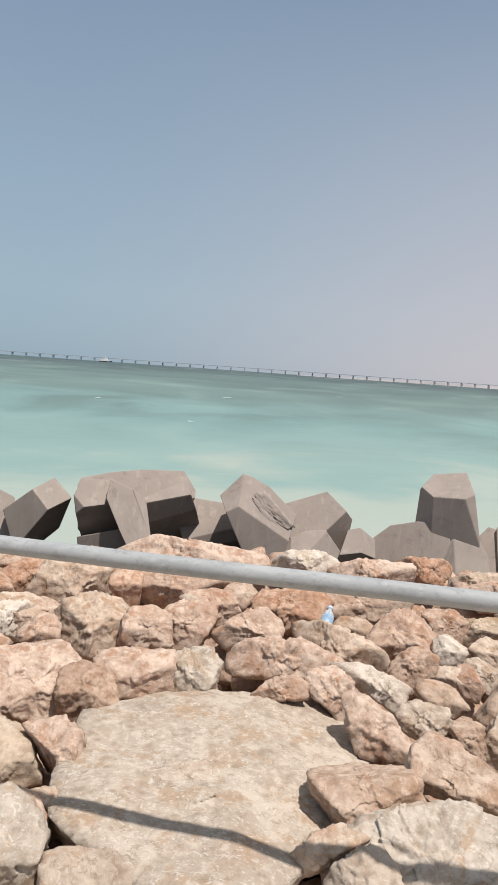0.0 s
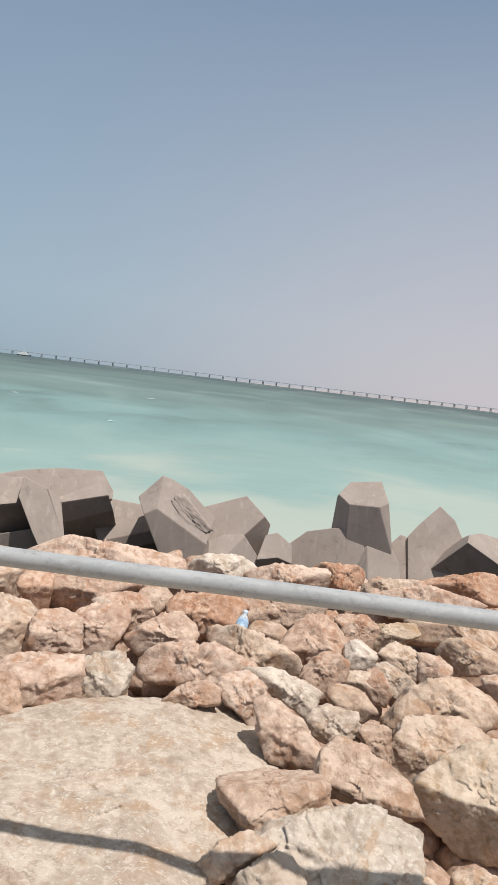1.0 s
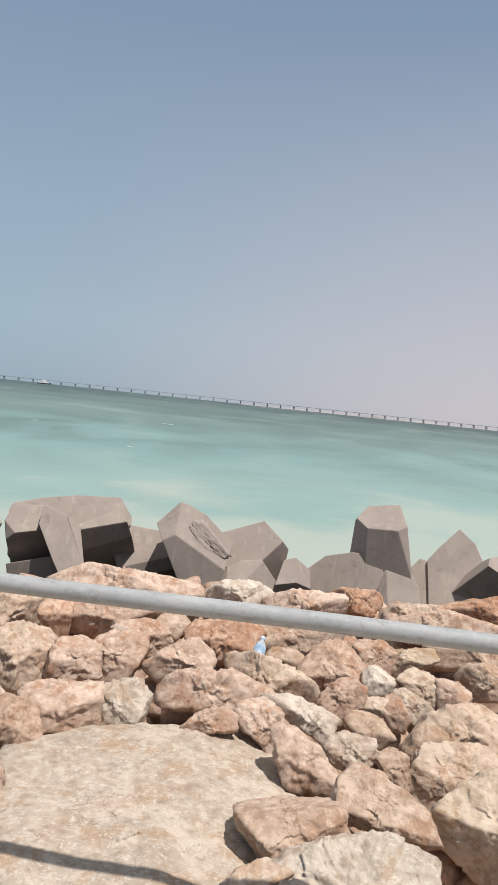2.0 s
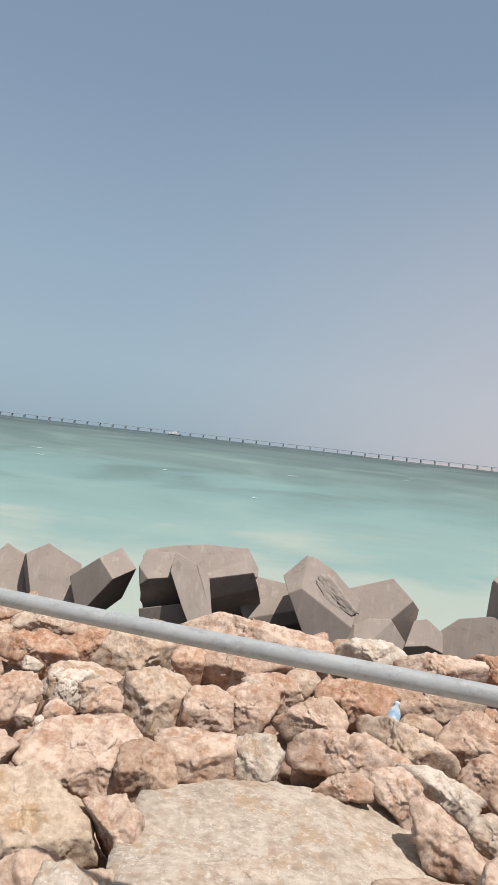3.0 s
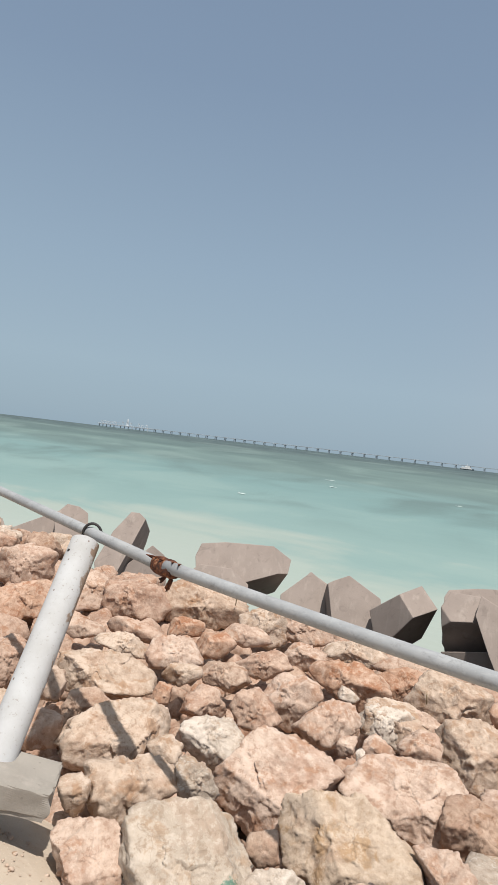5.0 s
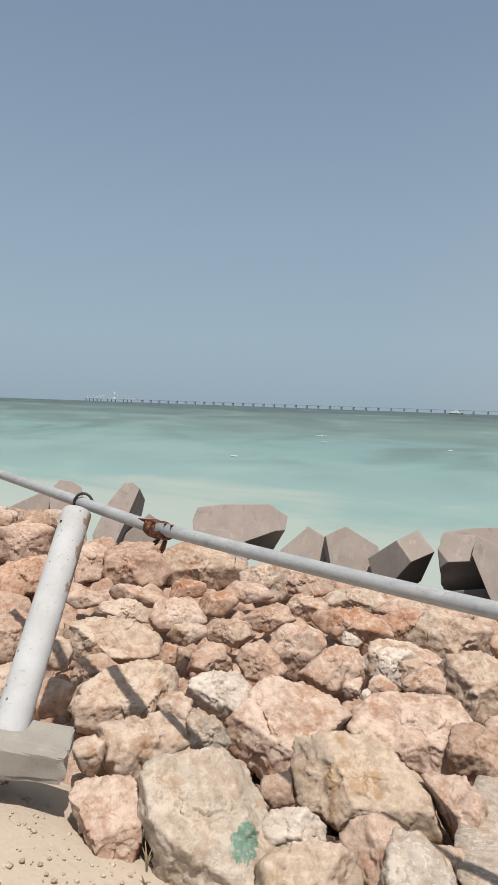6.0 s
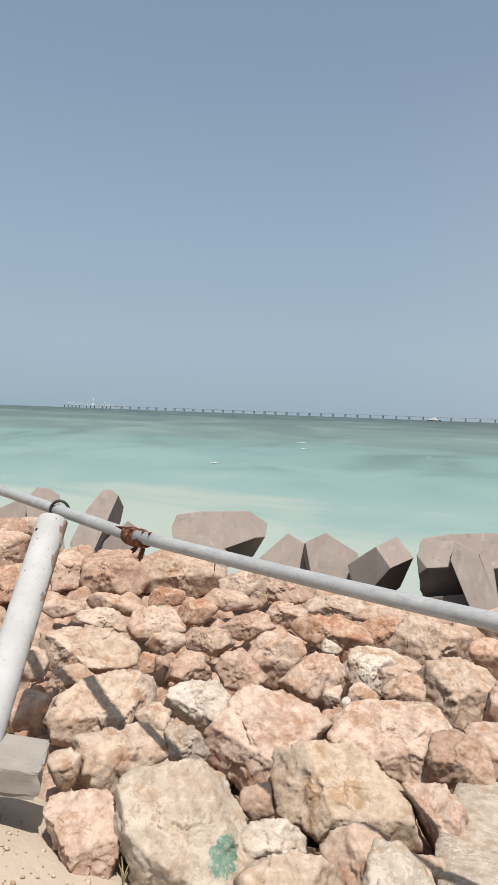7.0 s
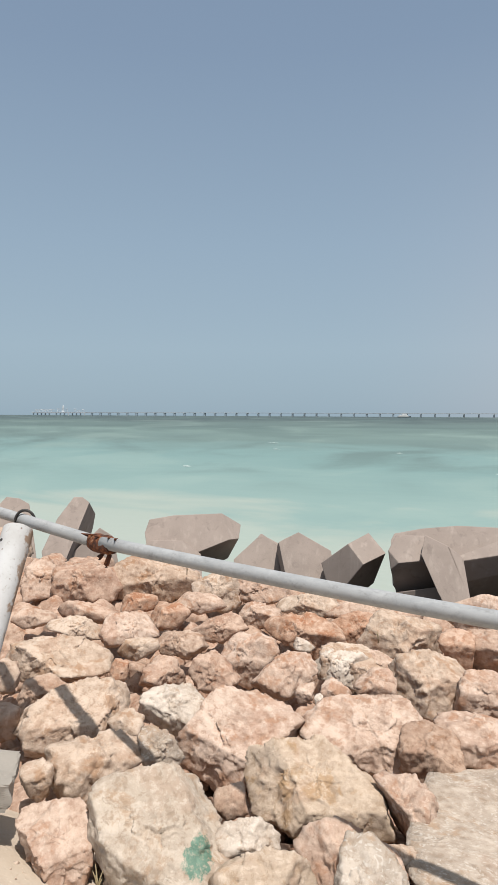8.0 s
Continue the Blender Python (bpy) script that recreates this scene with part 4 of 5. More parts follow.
boulder(0.96, 2.96, 0.03, -18, -27, 0.09, ((-152, 0.123), (-89, 0.075), (-16, 0.115), (25, 0.111), (84, 0.082), (119, 0.089), (161, 0.112)), "white", 37, 5)
boulder(0.56, 2.34, 0.10, -13, -33, 0.14, ((-159, 0.189), (-131, 0.158), (-68, 0.117), (24, 0.188), (90, 0.117), (117, 0.134)), "brown", 38, 6, ((100, 15, 0.041),))
boulder(0.96, 2.48, 0.07, -21, -31, 0.13, ((-179, 0.184), (-126, 0.136), (-96, 0.092), (-69, 0.139), (29, 0.152), (60, 0.102), (91, 0.131), (139, 0.172)), "brown", 39, 6)
boulder(0.72, 2.10, -0.01, -19, -37, 0.23, ((-169, 0.314), (-74, 0.139), (-20, 0.261), (7, 0.289), (57, 0.279), (91, 0.203), (115, 0.164), (130, 0.193)), "grey", 40, 6)
boulder(0.49, 1.96, 0.02, -14, -39, 0.10, ((-72, 0.064), (24, 0.117), (52, 0.117), (109, 0.091), (133, 0.076), (170, 0.11)), "grey", 41, 5)
boulder(0.37, 2.08, 0.03, -10, -38, 0.07, ((-141, 0.121), (-54, 0.044), (70, 0.095), (117, 0.051), (136, 0.048)), "cream", 42, 5)
boulder(-0.39, 5.34, 0.03, 4, -17, 0.19, ((-149, 0.375), (-85, 0.103), (30, 0.478), (83, 0.119), (113, 0.216)), "pink", 43, 5)
boulder(0.62, 5.35, 0.03, -7, -17, 0.13, ((-175, 0.298), (-84, 0.085), (-7, 0.277), (74, 0.137), (100, 0.109), (122, 0.138)), "white", 44, 5)
boulder(1.14, 5.19, 0.04, -12, -17, 0.15, ((-155, 0.291), (-82, 0.097), (5, 0.27), (92, 0.115), (114, 0.125)), "pink", 45, 5)
boulder(1.64, 5.45, 0.03, -17, -16, 0.13, ((-152, 0.21), (-91, 0.102), (-55, 0.14), (16, 0.213), (94, 0.096), (124, 0.146)), "rust", 46, 5)
boulder(1.96, 5.02, 0.04, -21, -16, 0.14, ((-173, 0.216), (-85, 0.102), (6, 0.203), (87, 0.118), (107, 0.119)), "cream", 47, 5)
boulder(1.44, 4.19, 0.04, -19, -20, 0.09, ((-160, 0.109), (-144, 0.095), (-86, 0.099), (-14, 0.125), (43, 0.098), (95, 0.095)), "pink", 48, 5)
boulder(1.65, 4.15, 0.04, -22, -20, 0.09, ((-146, 0.118), (-56, 0.073), (22, 0.154), (102, 0.063)), "sand", 49, 5)
boulder(1.59, 3.74, 0.04, -23, -21, 0.08, ((-133, 0.083), (-100, 0.082), (-4, 0.088), (56, 0.096), (99, 0.085), (138, 0.098)), "cream", 50, 5)
boulder(1.74, 3.64, 0.04, -26, -22, 0.07, ((-171, 0.069), (-143, 0.086), (-51, 0.08), (-11, 0.076), (36, 0.078), (129, 0.085)), "pink", 51, 4)
boulder(2.07, 3.84, 0.04, -29, -20, 0.11, ((-139, 0.151), (-71, 0.086), (-3, 0.165), (56, 0.136), (104, 0.092), (147, 0.139)), "cream", 52, 5)
boulder(1.44, 3.47, 0.04, -23, -23, 0.07, ((-143, 0.066), (-123, 0.071), (-58, 0.086), (8, 0.108), (60, 0.058), (123, 0.103)), "white", 53, 5)
boulder(1.31, 3.39, 0.04, -21, -24, 0.06, ((-143, 0.055), (-91, 0.082), (-19, 0.078), (36, 0.05), (102, 0.095), (179, 0.064)), "pink", 54, 4)
boulder(1.63, 3.21, 0.02, -27, -24, 0.17, ((-149, 0.294), (-74, 0.125), (-57, 0.157), (2, 0.233), (42, 0.239), (99, 0.17), (124, 0.14), (157, 0.202)), "cream", 55, 5)
boulder(1.41, 2.82, 0.02, -27, -27, 0.16, ((-154, 0.204), (-119, 0.207), (-42, 0.114), (50, 0.224), (110, 0.14), (154, 0.171), (171, 0.184)), "cream", 56, 6)
boulder(1.49, 2.42, 0.05, -33, -29, 0.23, ((-120, 0.251), (-73, 0.206), (-51, 0.19), (15, 0.239), (106, 0.213), (126, 0.198), (148, 0.22), (165, 0.263)), "sand", 57, 6, ((-95, 53, 0.146),))
boulder(1.13, 2.83, 0.04, -22, -28, 0.07, ((-134, 0.058), (-97, 0.076), (8, 0.058), (83, 0.071), (158, 0.082)), "brown", 58, 5)
boulder(1.20, 1.96, 0.03, -32, -36, 0.08, ((-173, 0.083), (-68, 0.054), (9, 0.086), (90, 0.068), (121, 0.065)), "cream", 59, 5)
boulder(0.94, 1.95, 0.02, -26, -37, 0.09, ((-179, 0.12), (-72, 0.051), (-4, 0.117), (78, 0.086), (118, 0.058)), "cream", 60, 5)
boulder(2.09, 3.46, 0.04, -32, -22, 0.08, ((-161, 0.091), (-97, 0.073), (-37, 0.076), (57, 0.079), (120, 0.071)), "pink", 61, 4)
boulder(2.81, 5.40, 0.03, -28, -15, 0.17, ((-92, 0.107), (-77, 0.134), (8, 0.279), (97, 0.119), (111, 0.117), (128, 0.206)), "rust", 62, 5)
boulder(2.13, 4.91, 0.04, -24, -17, 0.17, ((-124, 0.202), (-81, 0.123), (-60, 0.181), (82, 0.12), (115, 0.191)), "pink", 63, 5)
boulder(2.21, 4.25, 0.04, -28, -18, 0.14, ((-161, 0.295), (-80, 0.083), (8, 0.257), (106, 0.096)), "cream", 64, 5)
boulder(-1.44, 1.95, 0.02, 33, -34, 0.23, ((-175, 0.228), (-159, 0.21), (-91, 0.225), (-32, 0.254), (-12, 0.24), (15, 0.225), (37, 0.252), (73, 0.261), (90, 0.259), (113, 0.265), (134, 0.287)), "marked", 65, 6, ((36, 32, 0.174),))
boulder(-1.78, 1.78, 0.01, 41, -33, 0.14, ((-158, 0.098), (-96, 0.172), (-24, 0.13), (-2, 0.123), (28, 0.14), (82, 0.144), (153, 0.182)), "pink", 66, 6)
boulder(-2.14, 2.05, 0.04, 43, -29, 0.06, ((-163, 0.052), (-141, 0.055), (-63, 0.083), (-13, 0.054), (37, 0.063), (91, 0.072), (140, 0.074)), "cream", 67, 4)
boulder(-2.02, 2.29, 0.02, 39, -28, 0.14, ((-171, 0.178), (-152, 0.174), (-94, 0.157), (-57, 0.113), (-5, 0.214), (46, 0.199), (102, 0.118)), "cream", 68, 5, ((-21, 63, 0.111),))
boulder(-2.39, 2.60, 0.03, 40, -25, 0.18, ((-157, 0.272), (-102, 0.195), (-76, 0.141), (-46, 0.19), (-11, 0.284), (45, 0.283), (89, 0.164), (104, 0.148), (120, 0.169), (158, 0.246)), "cream", 69, 6, ((15, 41, 0.172),))
boulder(-2.75, 2.70, 0.04, 43, -23, 0.09, ((-171, 0.118), (-66, 0.073), (-35, 0.118), (52, 0.115), (92, 0.093), (149, 0.099)), "brown", 71, 5)
boulder(-2.00, 2.92, 0.03, 32, -24, 0.11, ((-160, 0.136), (-129, 0.117), (-85, 0.135), (-44, 0.133), (-2, 0.142), (45, 0.14), (92, 0.114), (135, 0.151)), "white", 72, 5)
boulder(-1.82, 2.51, 0.03, 33, -28, 0.08, ((-168, 0.077), (-101, 0.08), (-48, 0.116), (35, 0.071), (59, 0.07), (127, 0.13)), "grey", 73, 5)
boulder(-1.56, 2.82, 0.01, 26, -27, 0.20, ((-152, 0.279), (-124, 0.229), (-95, 0.239), (-43, 0.197), (49, 0.254), (63, 0.234), (93, 0.229), (141, 0.209)), "pink", 74, 6)
boulder(-1.31, 2.27, 0.04, 26, -32, 0.05, ((-177, 0.058), (-128, 0.054), (-71, 0.054), (8, 0.052), (104, 0.05)), "brown", 75, 4)
boulder(-1.15, 2.10, 0.03, 25, -34, 0.08, ((-163, 0.1), (-82, 0.053), (12, 0.11), (62, 0.071), (97, 0.059), (140, 0.089)), "white", 76, 5)
boulder(-1.00, 1.94, 0.01, 23, -37, 0.12, ((-175, 0.165), (-85, 0.074), (-13, 0.168), (44, 0.139), (74, 0.108), (100, 0.091), (122, 0.114)), "sand", 77, 5)
boulder(-0.77, 2.15, 0.01, 15, -35, 0.14, ((-137, 0.123), (-80, 0.117), (-22, 0.167), (28, 0.154), (71, 0.109), (106, 0.136), (129, 0.168)), "pink", 78, 5, ((175, 59, 0.087),))
boulder(-1.95, 3.74, 0.04, 25, -21, 0.12, ((-142, 0.133), (-127, 0.136), (-43, 0.125), (14, 0.16), (68, 0.131), (118, 0.145), (155, 0.148)), "pink", 79, 5)
boulder(-1.60, 3.59, 0.04, 22, -22, 0.12, ((-116, 0.145), (-65, 0.114), (-47, 0.109), (-7, 0.161), (43, 0.17), (94, 0.125), (138, 0.113)), "pink", 80, 5)
boulder(-1.40, 3.36, 0.05, 20, -23, 0.04, ((-153, 0.05), (-67, 0.045), (-8, 0.04), (102, 0.045), (160, 0.042)), "pink", 81, 4)
boulder(-1.34, 3.85, 0.04, 17, -21, 0.10, ((-156, 0.151), (-104, 0.092), (-14, 0.122), (53, 0.123), (110, 0.1), (126, 0.103)), "white", 82, 5)
boulder(-1.16, 3.99, 0.05, 14, -21, 0.07, ((-162, 0.073), (-89, 0.06), (2, 0.094), (57, 0.058), (88, 0.065)), "pink", 83, 5)
boulder(-1.27, 3.46, 0.04, 17, -23, 0.06, ((-146, 0.08), (-60, 0.051), (53, 0.062), (123, 0.068), (175, 0.061)), "pink", 84, 4)
boulder(-1.09, 3.69, 0.05, 14, -22, 0.06, ((-116, 0.071), (-74, 0.043), (25, 0.08), (102, 0.046), (157, 0.073)), "pink", 85, 4)
boulder(-1.78, 4.34, 0.04, 20, -19, 0.14, ((-116, 0.108), (-66, 0.177), (21, 0.206), (63, 0.125), (90, 0.118), (132, 0.222)), "rust", 86, 5)
boulder(-1.47, 4.62, 0.04, 16, -18, 0.11, ((-140, 0.141), (-92, 0.118), (-24, 0.119), (95, 0.105), (117, 0.098)), "rust", 87, 5)
boulder(-2.24, 4.55, 0.05, 24, -17, 0.09, ((-166, 0.133), (-100, 0.115), (-57, 0.082), (48, 0.147), (82, 0.086), (145, 0.119)), "pink", 88, 5)
boulder(-1.70, 4.07, 0.05, 20, -20, 0.04, ((-135, 0.042), (-101, 0.034), (-39, 0.063), (52, 0.033), (127, 0.052)), "white", 89, 4)
boulder(-2.01, 3.39, 0.04, 28, -22, 0.10, ((-149, 0.113), (-101, 0.101), (-50, 0.125), (42, 0.096), (101, 0.122), (155, 0.126)), "pink", 90, 5)
boulder(-2.28, 3.26, 0.04, 33, -22, 0.09, ((-110, 0.095), (-91, 0.08), (34, 0.093), (70, 0.101), (151, 0.108), (168, 0.117)), "pink", 91, 5)
boulder(-2.48, 3.75, 0.04, 31, -19, 0.09, ((-127, 0.098), (-104, 0.075), (-63, 0.101), (29, 0.126), (75, 0.072), (138, 0.121)), "brown", 92, 5)
boulder(-2.89, 4.22, 0.05, 33, -17, 0.09, ((-153, 0.128), (-85, 0.085), (-51, 0.098), (50, 0.112), (88, 0.087), (154, 0.113)), "rust", 93, 4)
boulder(-3.29, 4.39, 0.05, 35, -16, 0.07, ((-165, 0.111), (-85, 0.061), (-14, 0.122), (75, 0.067), (117, 0.084)), "rust", 94, 4)
boulder(-2.98, 3.85, 0.04, 36, -18, 0.11, ((-149, 0.164), (-82, 0.093), (24, 0.146), (101, 0.104), (155, 0.138)), "pink", 95, 5)
boulder(-2.68, 3.56, 0.04, 35, -20, 0.07, ((-133, 0.101), (-104, 0.074), (-68, 0.063), (18, 0.107), (97, 0.062), (135, 0.079)), "cream", 96, 4)
boulder(-3.04, 3.16, 0.03, 42, -20, 0.18, ((-125, 0.196), (-93, 0.131), (-67, 0.219), (0, 0.33), (52, 0.195), (76, 0.147), (105, 0.183), (149, 0.277)), "cream", 97, 6)
boulder(-3.76, 3.71, 0.05, 44, -17, 0.07, ((-123, 0.083), (-83, 0.059), (1, 0.117), (81, 0.06), (135, 0.088)), "pink", 98, 4)
boulder(-3.32, 3.68, 0.04, 40, -18, 0.09, ((-113, 0.064), (-92, 0.076), (37, 0.109), (56, 0.078), (96, 0.084), (147, 0.165)), "cream", 99, 5)
boulder(-4.18, 4.77, 0.04, 40, -14, 0.18, ((-174, 0.241), (-130, 0.21), (-96, 0.171), (-45, 0.26), (30, 0.237), (69, 0.16), (155, 0.261)), "pink", 100, 5)
boulder(-3.66, 5.17, 0.03, 34, -14, 0.20, ((-159, 0.3), (-95, 0.184), (-79, 0.185), (-18, 0.334), (54, 0.239), (85, 0.189), (117, 0.228)), "cream", 101, 5)
boulder(-4.62, 4.67, 0.04, 43, -14, 0.13, ((-169, 0.145), (-80, 0.158), (7, 0.133), (73, 0.176), (162, 0.131)), "pink", 102, 5)
boulder(-5.79, 4.84, 0.04, 49, -12, 0.19, ((-179, 0.224), (-107, 0.211), (-64, 0.203), (-7, 0.245), (59, 0.218), (105, 0.2)), "pink", 103, 5)
boulder(-4.67, 3.88, 0.04, 49, -15, 0.15, ((-179, 0.18), (-85, 0.136), (-17, 0.173), (56, 0.191), (107, 0.135)), "rust", 104, 5)
boulder(-2.83, 4.61, 0.05, 30, -16, 0.08, ((-104, 0.068), (-77, 0.073), (47, 0.11), (84, 0.068), (125, 0.101)), "pink", 105, 4)
boulder(-2.92, 5.11, 0.04, 28, -15, 0.13, ((-150, 0.174), (-119, 0.138), (-58, 0.182), (8, 0.157), (85, 0.155), (131, 0.166)), "cream", 106, 5)
boulder(-2.60, 5.26, 0.04, 25, -15, 0.13, ((-114, 0.126), (-75, 0.134), (26, 0.17), (81, 0.114), (171, 0.187)), "pink", 107, 5)
boulder(-2.01, 5.03, 0.04, 20, -16, 0.12, ((-106, 0.104), (-71, 0.123), (49, 0.142), (80, 0.104), (141, 0.17)), "cream", 108, 5)
boulder(-1.42, 5.01, 0.04, 14, -17, 0.12, ((-96, 0.076), (-51, 0.175), (69, 0.123), (92, 0.078), (122, 0.154)), "pink", 109, 5)
boulder(-2.39, 4.17, 0.04, 28, -18, 0.09, ((-131, 0.132), (-97, 0.093), (-61, 0.091), (30, 0.144), (92, 0.085), (136, 0.111)), "pink", 110, 5)
boulder(-3.13, 2.81, 0.04, 46, -21, 0.08, ((-178, 0.066), (-95, 0.089), (-18, 0.077), (27, 0.074), (105, 0.094)), "brown", 111, 4)
boulder(-2.70, 2.36, 0.04, 47, -24, 0.08, ((-173, 0.076), (-91, 0.087), (-6, 0.08), (38, 0.087), (112, 0.091)), "pink", 112, 4)
boulder(-3.53, 4.01, 0.04, 40, -17, 0.09, ((-100, 0.059), (20, 0.187), (66, 0.07), (83, 0.063), (144, 0.176)), "pink", 113, 4)
boulder(-2.54, 3.16, 0.05, 37, -21, 0.05, ((-164, 0.049), (-78, 0.057), (-8, 0.043), (76, 0.059), (154, 0.046)), "rust", 114, 4)
boulder(-1.30, 3.31, 0.05, 19, -24, 0.03, ((-169, 0.022), (-60, 0.035), (17, 0.02), (148, 0.028)), "white", 115, 4)
boulder(-2.10, 2.63, 0.04, 36, -26, 0.06, ((-150, 0.063), (-74, 0.069), (-19, 0.072), (58, 0.065), (122, 0.07)), "cream", 116, 4)
boulder(-3.62, 2.87, 0.03, 50, -19, 0.14, ((-179, 0.122), (-96, 0.169), (-18, 0.137), (25, 0.15), (95, 0.17)), "pink", 117, 5)
boulder(-2.96, 2.33, 0.03, 50, -23, 0.12, ((-178, 0.102), (-89, 0.125), (-9, 0.113), (32, 0.126), (94, 0.131)), "cream", 118, 5)


# The heap goes on along the shore to both sides
def more_boulders():
    rng = np.random.default_rng(31)
    made = []
    tones = ("pink", "pink", "pink", "cream", "rust", "brown", "white")
    for x0, x1 in ((-13.0, -5.2), (3.2, 11.0)):
        for _ in range(260):
            x, y = rng.uniform(x0, x1), rng.uniform(2.0, 7.6)
            if x0 < 0 and x > -7.2 and y > 4.6 or x0 > 0 and x < 4.6 and y > 3.4:
                continue
            r = rng.uniform(0.2, 0.4)
            if any((x - a) ** 2 + (y - b) ** 2 < (0.72 * (r + c)) ** 2 for a, b, c in made):
                continue
            made.append((x, y, r))
            z = float(np.interp(y, [2.0, 4.2, 6.5, 8.0], [-0.05, 0.0, -0.2, -0.6]))
            loose_boulder(x, y, z, r, r * rng.uniform(0.7, 1.0), r * rng.uniform(0.6, 0.85), rng.uniform(0, 360), rng.uniform(-15, 15), tones[rng.integers(7)], 500 + len(made), 4)


more_boulders()
number_bars()
broken_face()


# Rubble that fills the gaps under the boulders
def build_rubble():
    rng = np.random.default_rng(77)
    shapes = [stone_points(900 + i, 3, 8) for i in range(12)]
    tri = ball(3)[1]
    dry, shaded = ([], []), ([], [])
    for x0, x1, y0, y1, gap in ((-1.3, 3.2, 0.9, 1.45, 0.15), (-3.6, 3.2, 1.45, 4.6, 0.17), (-13, 11, 4.4, 9.4, 0.27), (-13, -3.6, 2.0, 4.4, 0.27), (3.2, 11, 1.9, 4.4, 0.27)):
        for gx in np.arange(x0, x1, gap):
            for gy in np.arange(y0, y1, gap):
                x, y = gx + rng.uniform(-0.08, 0.08), gy + rng.uniform(-0.08, 0.08)
                if x < -1.35 and y < 1.8:
                    continue
                r = rng.uniform(0.09, 0.17) * (1.0 if gap < 0.2 else 1.5)
                z = float(np.interp(y, [0.9, 1.8, 2.5, 3.0, 4.2, 6.5, 8.2, 9.4], [-0.16, -0.24, -0.28, -0.30, -0.28, -0.46, -1.15, -1.65])) + rng.uniform(-0.05, 0.05)
                turn = np.array(Euler(rng.uniform(-3, 3, 3)).to_matrix())
                pts, faces = shaded if z < -0.62 else dry
                faces.append(tri + len(pts) * len(shapes[0]))
                pts.append((shapes[rng.integers(12)] * (r, r * rng.uniform(0.7, 1.0), r * 0.8)) @ turn.T + (x, y, z))
    mesh = stone_mesh("rubble", np.concatenate(dry[0]), np.concatenate(dry[1]), ROCK["pink"])
    tagged(new("rubble", mesh), "small broken limestone rubble between the boulders", "rubble", kind="stuff")
    # the lowest stones carry the shade under the units as their own colour
    mesh = stone_mesh("wet_rubble", np.concatenate(shaded[0]), np.concatenate(shaded[1]), SHADE_STONE)
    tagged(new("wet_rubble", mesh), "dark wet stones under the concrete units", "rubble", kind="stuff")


build_rubble()


def build_grit():
    """Loose pebbles and crumbs on the sand beside the footing."""
    rng = np.random.default_rng(12)
    shapes = [stone_points(950 + i, 2, 6) for i in range(6)]
    pts, faces, count = [], [], 0
    for _ in range(600):
        x, y = rng.uniform(-3.2, -1.1), rng.uniform(1.05, 1.75)
        r = 0.003 + 0.010 * rng.random() ** 3
        pts.append(shapes[rng.integers(6)] @ np.array(Euler(rng.uniform(-3, 3, 3)).to_matrix()).T * r * (1, 1, 0.7) + (x, y, ground_height(x, y) + r * 0.3))
        faces.append(ball(2)[1] + count)
        count += len(pts[-1])
    mesh = stone_mesh("grit", np.concatenate(pts), np.concatenate(faces), ROCK["cream"])
    tagged(new("grit", mesh), "scattered small pebbles and grit on the sand", "grit", kind="stuff")


build_grit()


def build_weed(x, y, z, height, stalks, seed, label):
    """A few thin dry stalks that grow between the stones."""
    rng = random.Random(seed)
    weed = empty("dry_weed", x, y, z)
    tagged(weed, label, "weed")
    for _ in range(stalks):
        lean, way, tall = rng.uniform(0.1, 0.5), rng.uniform(0, 6.28), height * rng.uniform(0.6, 1.0)
        pts = [(math.cos(way) * lean * tall * f * f, math.sin(way) * lean * tall * f * f, tall * f) for f in (0, 0.35, 0.7, 1.0)]
        part("stalk", tube(bmesh.new(), pts, [0.004, 0.0035, 0.0025, 0.001], 6), STRAW, weed, "", True)


build_weed(-1.187, 4.146, 0.12, 0.075, 3, 5, "thin greenish-yellow weed stalks beside a rust-red boulder")
build_weed(-3.296, 5.20, 0.10, 0.13, 2, 6, "bare dry twig sticking out of the rocks")
build_weed(-1.497, 1.66, 0.0, 0.09, 9, 7, "tuft of pale dry weed at a boulder's foot")


# The rail: a long galvanized pipe that has come down at one end, its leaning post and footing
def rail_at(x):
    s = x + 1.975
    return Vector((x, 2.258 - 0.17 * s, 1.043 - 0.0158 * s + 0.0024 * s * s))


JOINT, POST_TOP, POST_FOOT = Vector((-1.965, 2.290, 1.032)), Vector((-2.540, 2.35, 1.036)), Vector((-2.247, 1.698, 0.252))


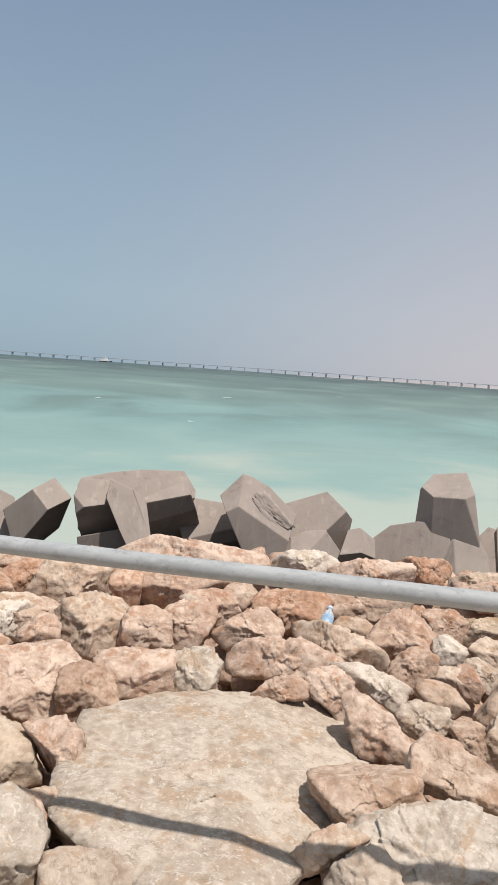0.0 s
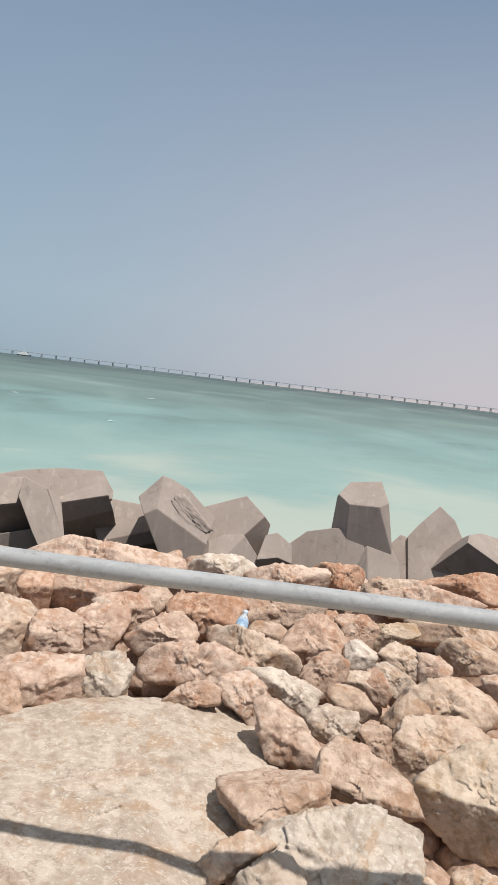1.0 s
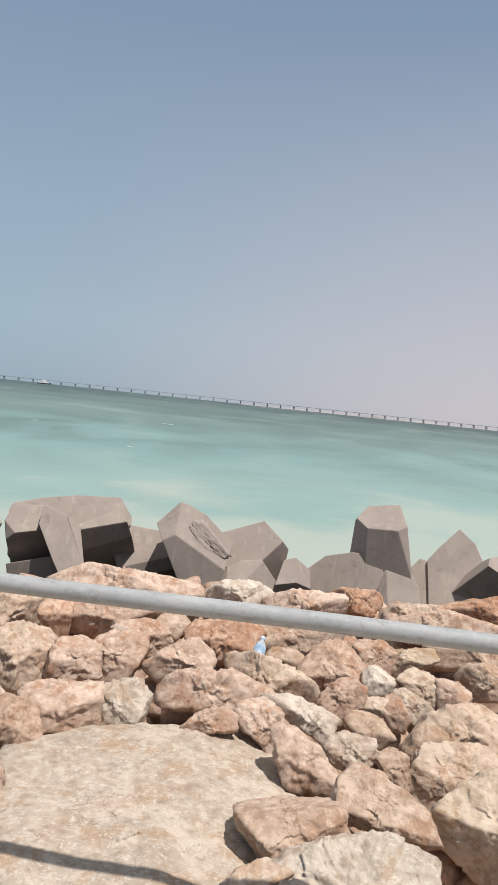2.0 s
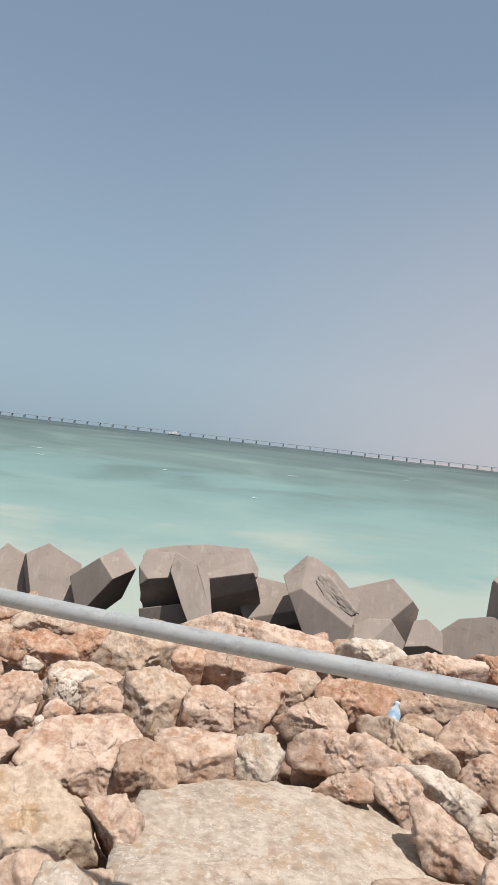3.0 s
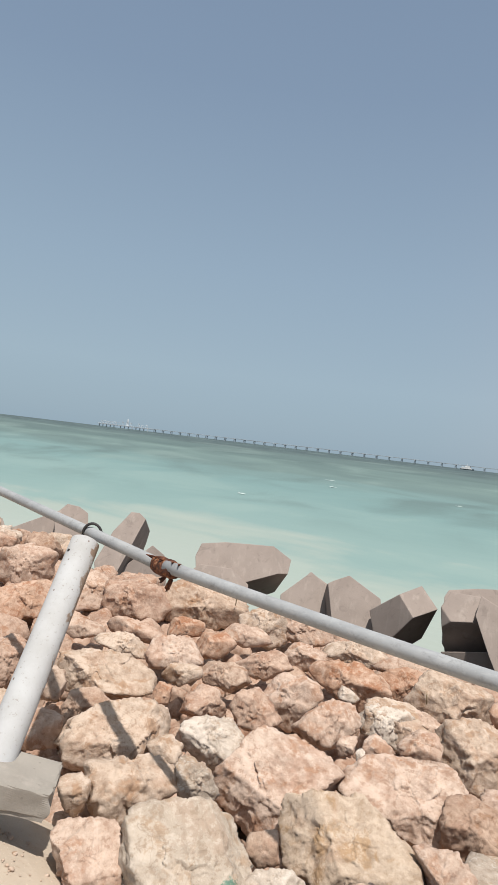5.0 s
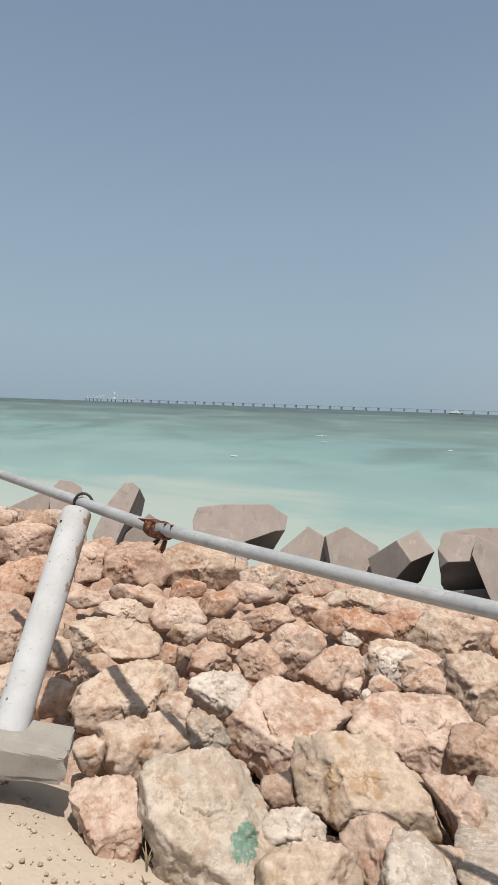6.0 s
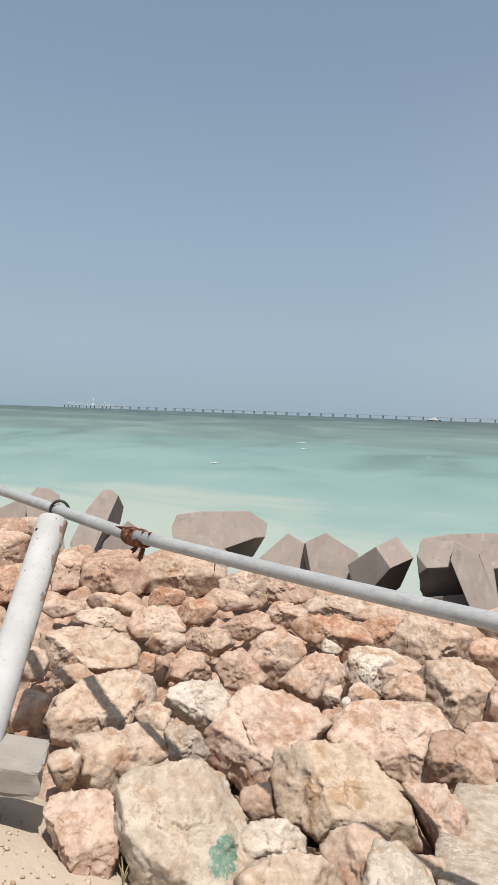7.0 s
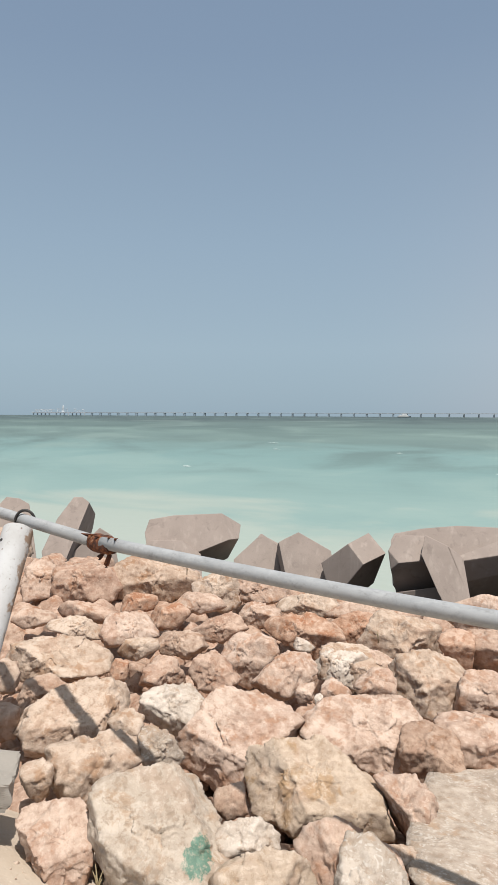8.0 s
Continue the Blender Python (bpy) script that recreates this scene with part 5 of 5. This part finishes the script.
def build_rail():
    rail = empty("handrail", -2.0, 2.3, 1.0)
    tagged(rail, "grey galvanized pipe handrail sagging from a leaning post", "handrail")
    shift = Matrix.Translation((2.0, -2.3, -1.0))

    def add(name, bm, mat, label=""):
        bmesh.ops.transform(bm, matrix=shift, verts=bm.verts[:])
        return part(name, bm, mat, rail, label, True)

    r = 0.0282
    xs = [-1.94 + 0.2 * i for i in range(56)]
    bm = tube(bmesh.new(), [rail_at(x) + Vector((0, 0, 0.006 * math.sin(x * 2.1))) for x in xs], [r] * len(xs), 24)
    add("pipe", bm, GALVANIZED)
    left = Vector((-3.54, 2.75, 1.105))
    far = [JOINT + (left - JOINT) * (i / 6 * 4.5) for i in range(7)]
    bm = tube(bmesh.new(), far, [r * 1.04] * 7, 24)
    add("far_pipe", bm, GALVANIZED)
    way = (rail_at(-1.5) - JOINT - (left - JOINT) * 0.25).normalized()
    mid = (JOINT + rail_at(-1.94)) / 2
    rng = random.Random(3)
    pts = [mid + way * (-0.075 + 0.145 * i / 24) for i in range(25)]
    bm = tube(bmesh.new(), pts, [0.0365 + 0.006 * math.sin(math.pi * i / 24) for i in range(25)], 28)
    for vert in bm.verts:
        vert.co += 0.006 * noise.noise_vector(vert.co * 30) + 0.003 * noise.noise_vector(vert.co * 80)
    add("rusted_joint", bm, RUST, "rusted and flaking pipe joint")
    for k, drop in ((-0.02, 0.06), (0.03, 0.085)):
        p = mid + way * k
        bm = tube(bmesh.new(), [p + Vector((0, 0, -0.02)), p + Vector((0.01, 0, -0.045)), p + Vector((0.0, -0.01, -drop)), p + Vector((0.0, -0.01, -drop - 0.012))], [0.011, 0.010, 0.013, 0.006], 9)
        for vert in bm.verts:
            vert.co += 0.004 * noise.noise_vector(vert.co * 60)
        add("rusted_bolt", bm, RUST)
    for k in range(5):
        p = mid + way * (-0.09 + 0.045 * k)
        a = rng.uniform(0.8, 2.2)
        bm = tube(bmesh.new(), [p + Vector((0, -0.03 * math.cos(a), 0.03 * math.sin(a))), p + Vector((-0.02 if k < 3 else 0.025, -0.045, 0.045 * math.sin(a)))], [0.010, 0.002], 6)
        add("rust_flake", bm, RUST)
    return rail


def build_post():
    post = empty("rail_post", *POST_FOOT)
    tagged(post, "thick white-painted steel post leaning over, chipped and rusty", "post")
    shift = Matrix.Translation(-POST_FOOT)
    way = (POST_TOP - POST_FOOT)
    top = POST_TOP
    r = 0.073
    bm = tube(bmesh.new(), [POST_FOOT - way * 0.06 + (top - POST_FOOT + way * 0.06) * (i / 10) for i in range(11)], [r] * 11, 32)
    bmesh.ops.transform(bm, matrix=shift, verts=bm.verts[:])
    part("pipe", bm, PAINT, post, "", True).data.set_sharp_from_angle(angle=radians(40))
    # wire loop over the handrail
    side = Vector((0.88, 0.47, 0))
    mid = JOINT + (Vector((-3.54, 2.75, 1.105)) - JOINT) * 0.42 + Vector((0, 0, -0.012))
    pts = [mid + side * (0.052 * math.cos(a)) + Vector((0, 0, 0.064 * math.sin(a))) for a in (math.pi * i / 14 for i in range(-1, 16))]
    bm = tube(bmesh.new(), pts, [0.0075] * len(pts), 8)
    bmesh.ops.transform(bm, matrix=shift, verts=bm.verts[:])
    part("wire_loop", bm, DARK_WIRE, post, "black wire loop", True)
    for da, h in ((-0.55, 0.97),):
        p = POST_FOOT + way * h * 0.96
        out = Vector((math.sin(da) + 0.35, -math.cos(da), 0.35)).normalized()
        bm = tube(bmesh.new(), [p + out * (r - 0.012), p + out * (r + 0.004)], [0.008, 0.008], 10)
        bmesh.ops.transform(bm, matrix=shift, verts=bm.verts[:])
        part("bolt_hole", bm, DARK_WIRE, post)


def build_footing():
    m = pose(-2.265, 1.634, 0.255, 0, 12, 39)
    bm = bmesh.new()
    box(bm, -0.36, 0.31, -0.16, 0.10, -0.06, 0.05)
    bmesh.ops.subdivide_edges(bm, edges=bm.edges[:], cuts=14, use_grid_fill=True)
    for vert in bm.verts:
        n = noise.fractal(vert.co * 6, 1.0, 2.0, 2)
        edge = sum(abs(c) > lim for c, lim in zip(vert.co, (0.29, 0.09, 0.045)))
        vert.co *= 1 + 0.02 * n - (0.06 * (0.5 + noise.noise(vert.co * 22)) if edge > 1 else 0)
        vert.co += 0.009 * noise.noise_vector(vert.co * 11)
    ob = link("concrete_footing", bm, FOOTING)
    ob.matrix_world = m
    tagged(ob, "worn grey concrete footing block tilted over the sand", "footing")


build_rail()
build_post()
build_footing()


def build_bottle():
    bottle = empty("plastic_bottle", 0.585, 3.87, 0.045)
    tagged(bottle, "empty clear plastic bottle with a blue label", "bottle")
    bottle.rotation_euler = (radians(-66), radians(6), radians(-14))
    bottle.scale = (1.1, 1.1, 1.1)
    k = Mat("clear_plastic")
    k.b.inputs["Transmission Weight"].default_value = 0.6
    k.finish((0.75, 0.82, 0.86), 0.15)
    for name, prof, mat in (
        ("body", ((0.0, 0.030), (0.01, 0.034), (0.07, 0.033), (0.14, 0.034), (0.165, 0.028), (0.19, 0.014), (0.205, 0.013)), k.m),
        ("label_sleeve", ((0.05, 0.0350), (0.135, 0.0352)), plain("bottle_label", (0.36, 0.5, 0.66), 0.5, 0.0, 30.0, 0.5)),
        ("cap", ((0.203, 0.016), (0.222, 0.016)), plain("bottle_cap", (0.5, 0.6, 0.75), 0.5)),
    ):
        bm = tube(bmesh.new(), [(0, 0, h) for h, r in prof], [r for h, r in prof], 18)
        part(name, bm, mat, bottle, "", True)


build_bottle()
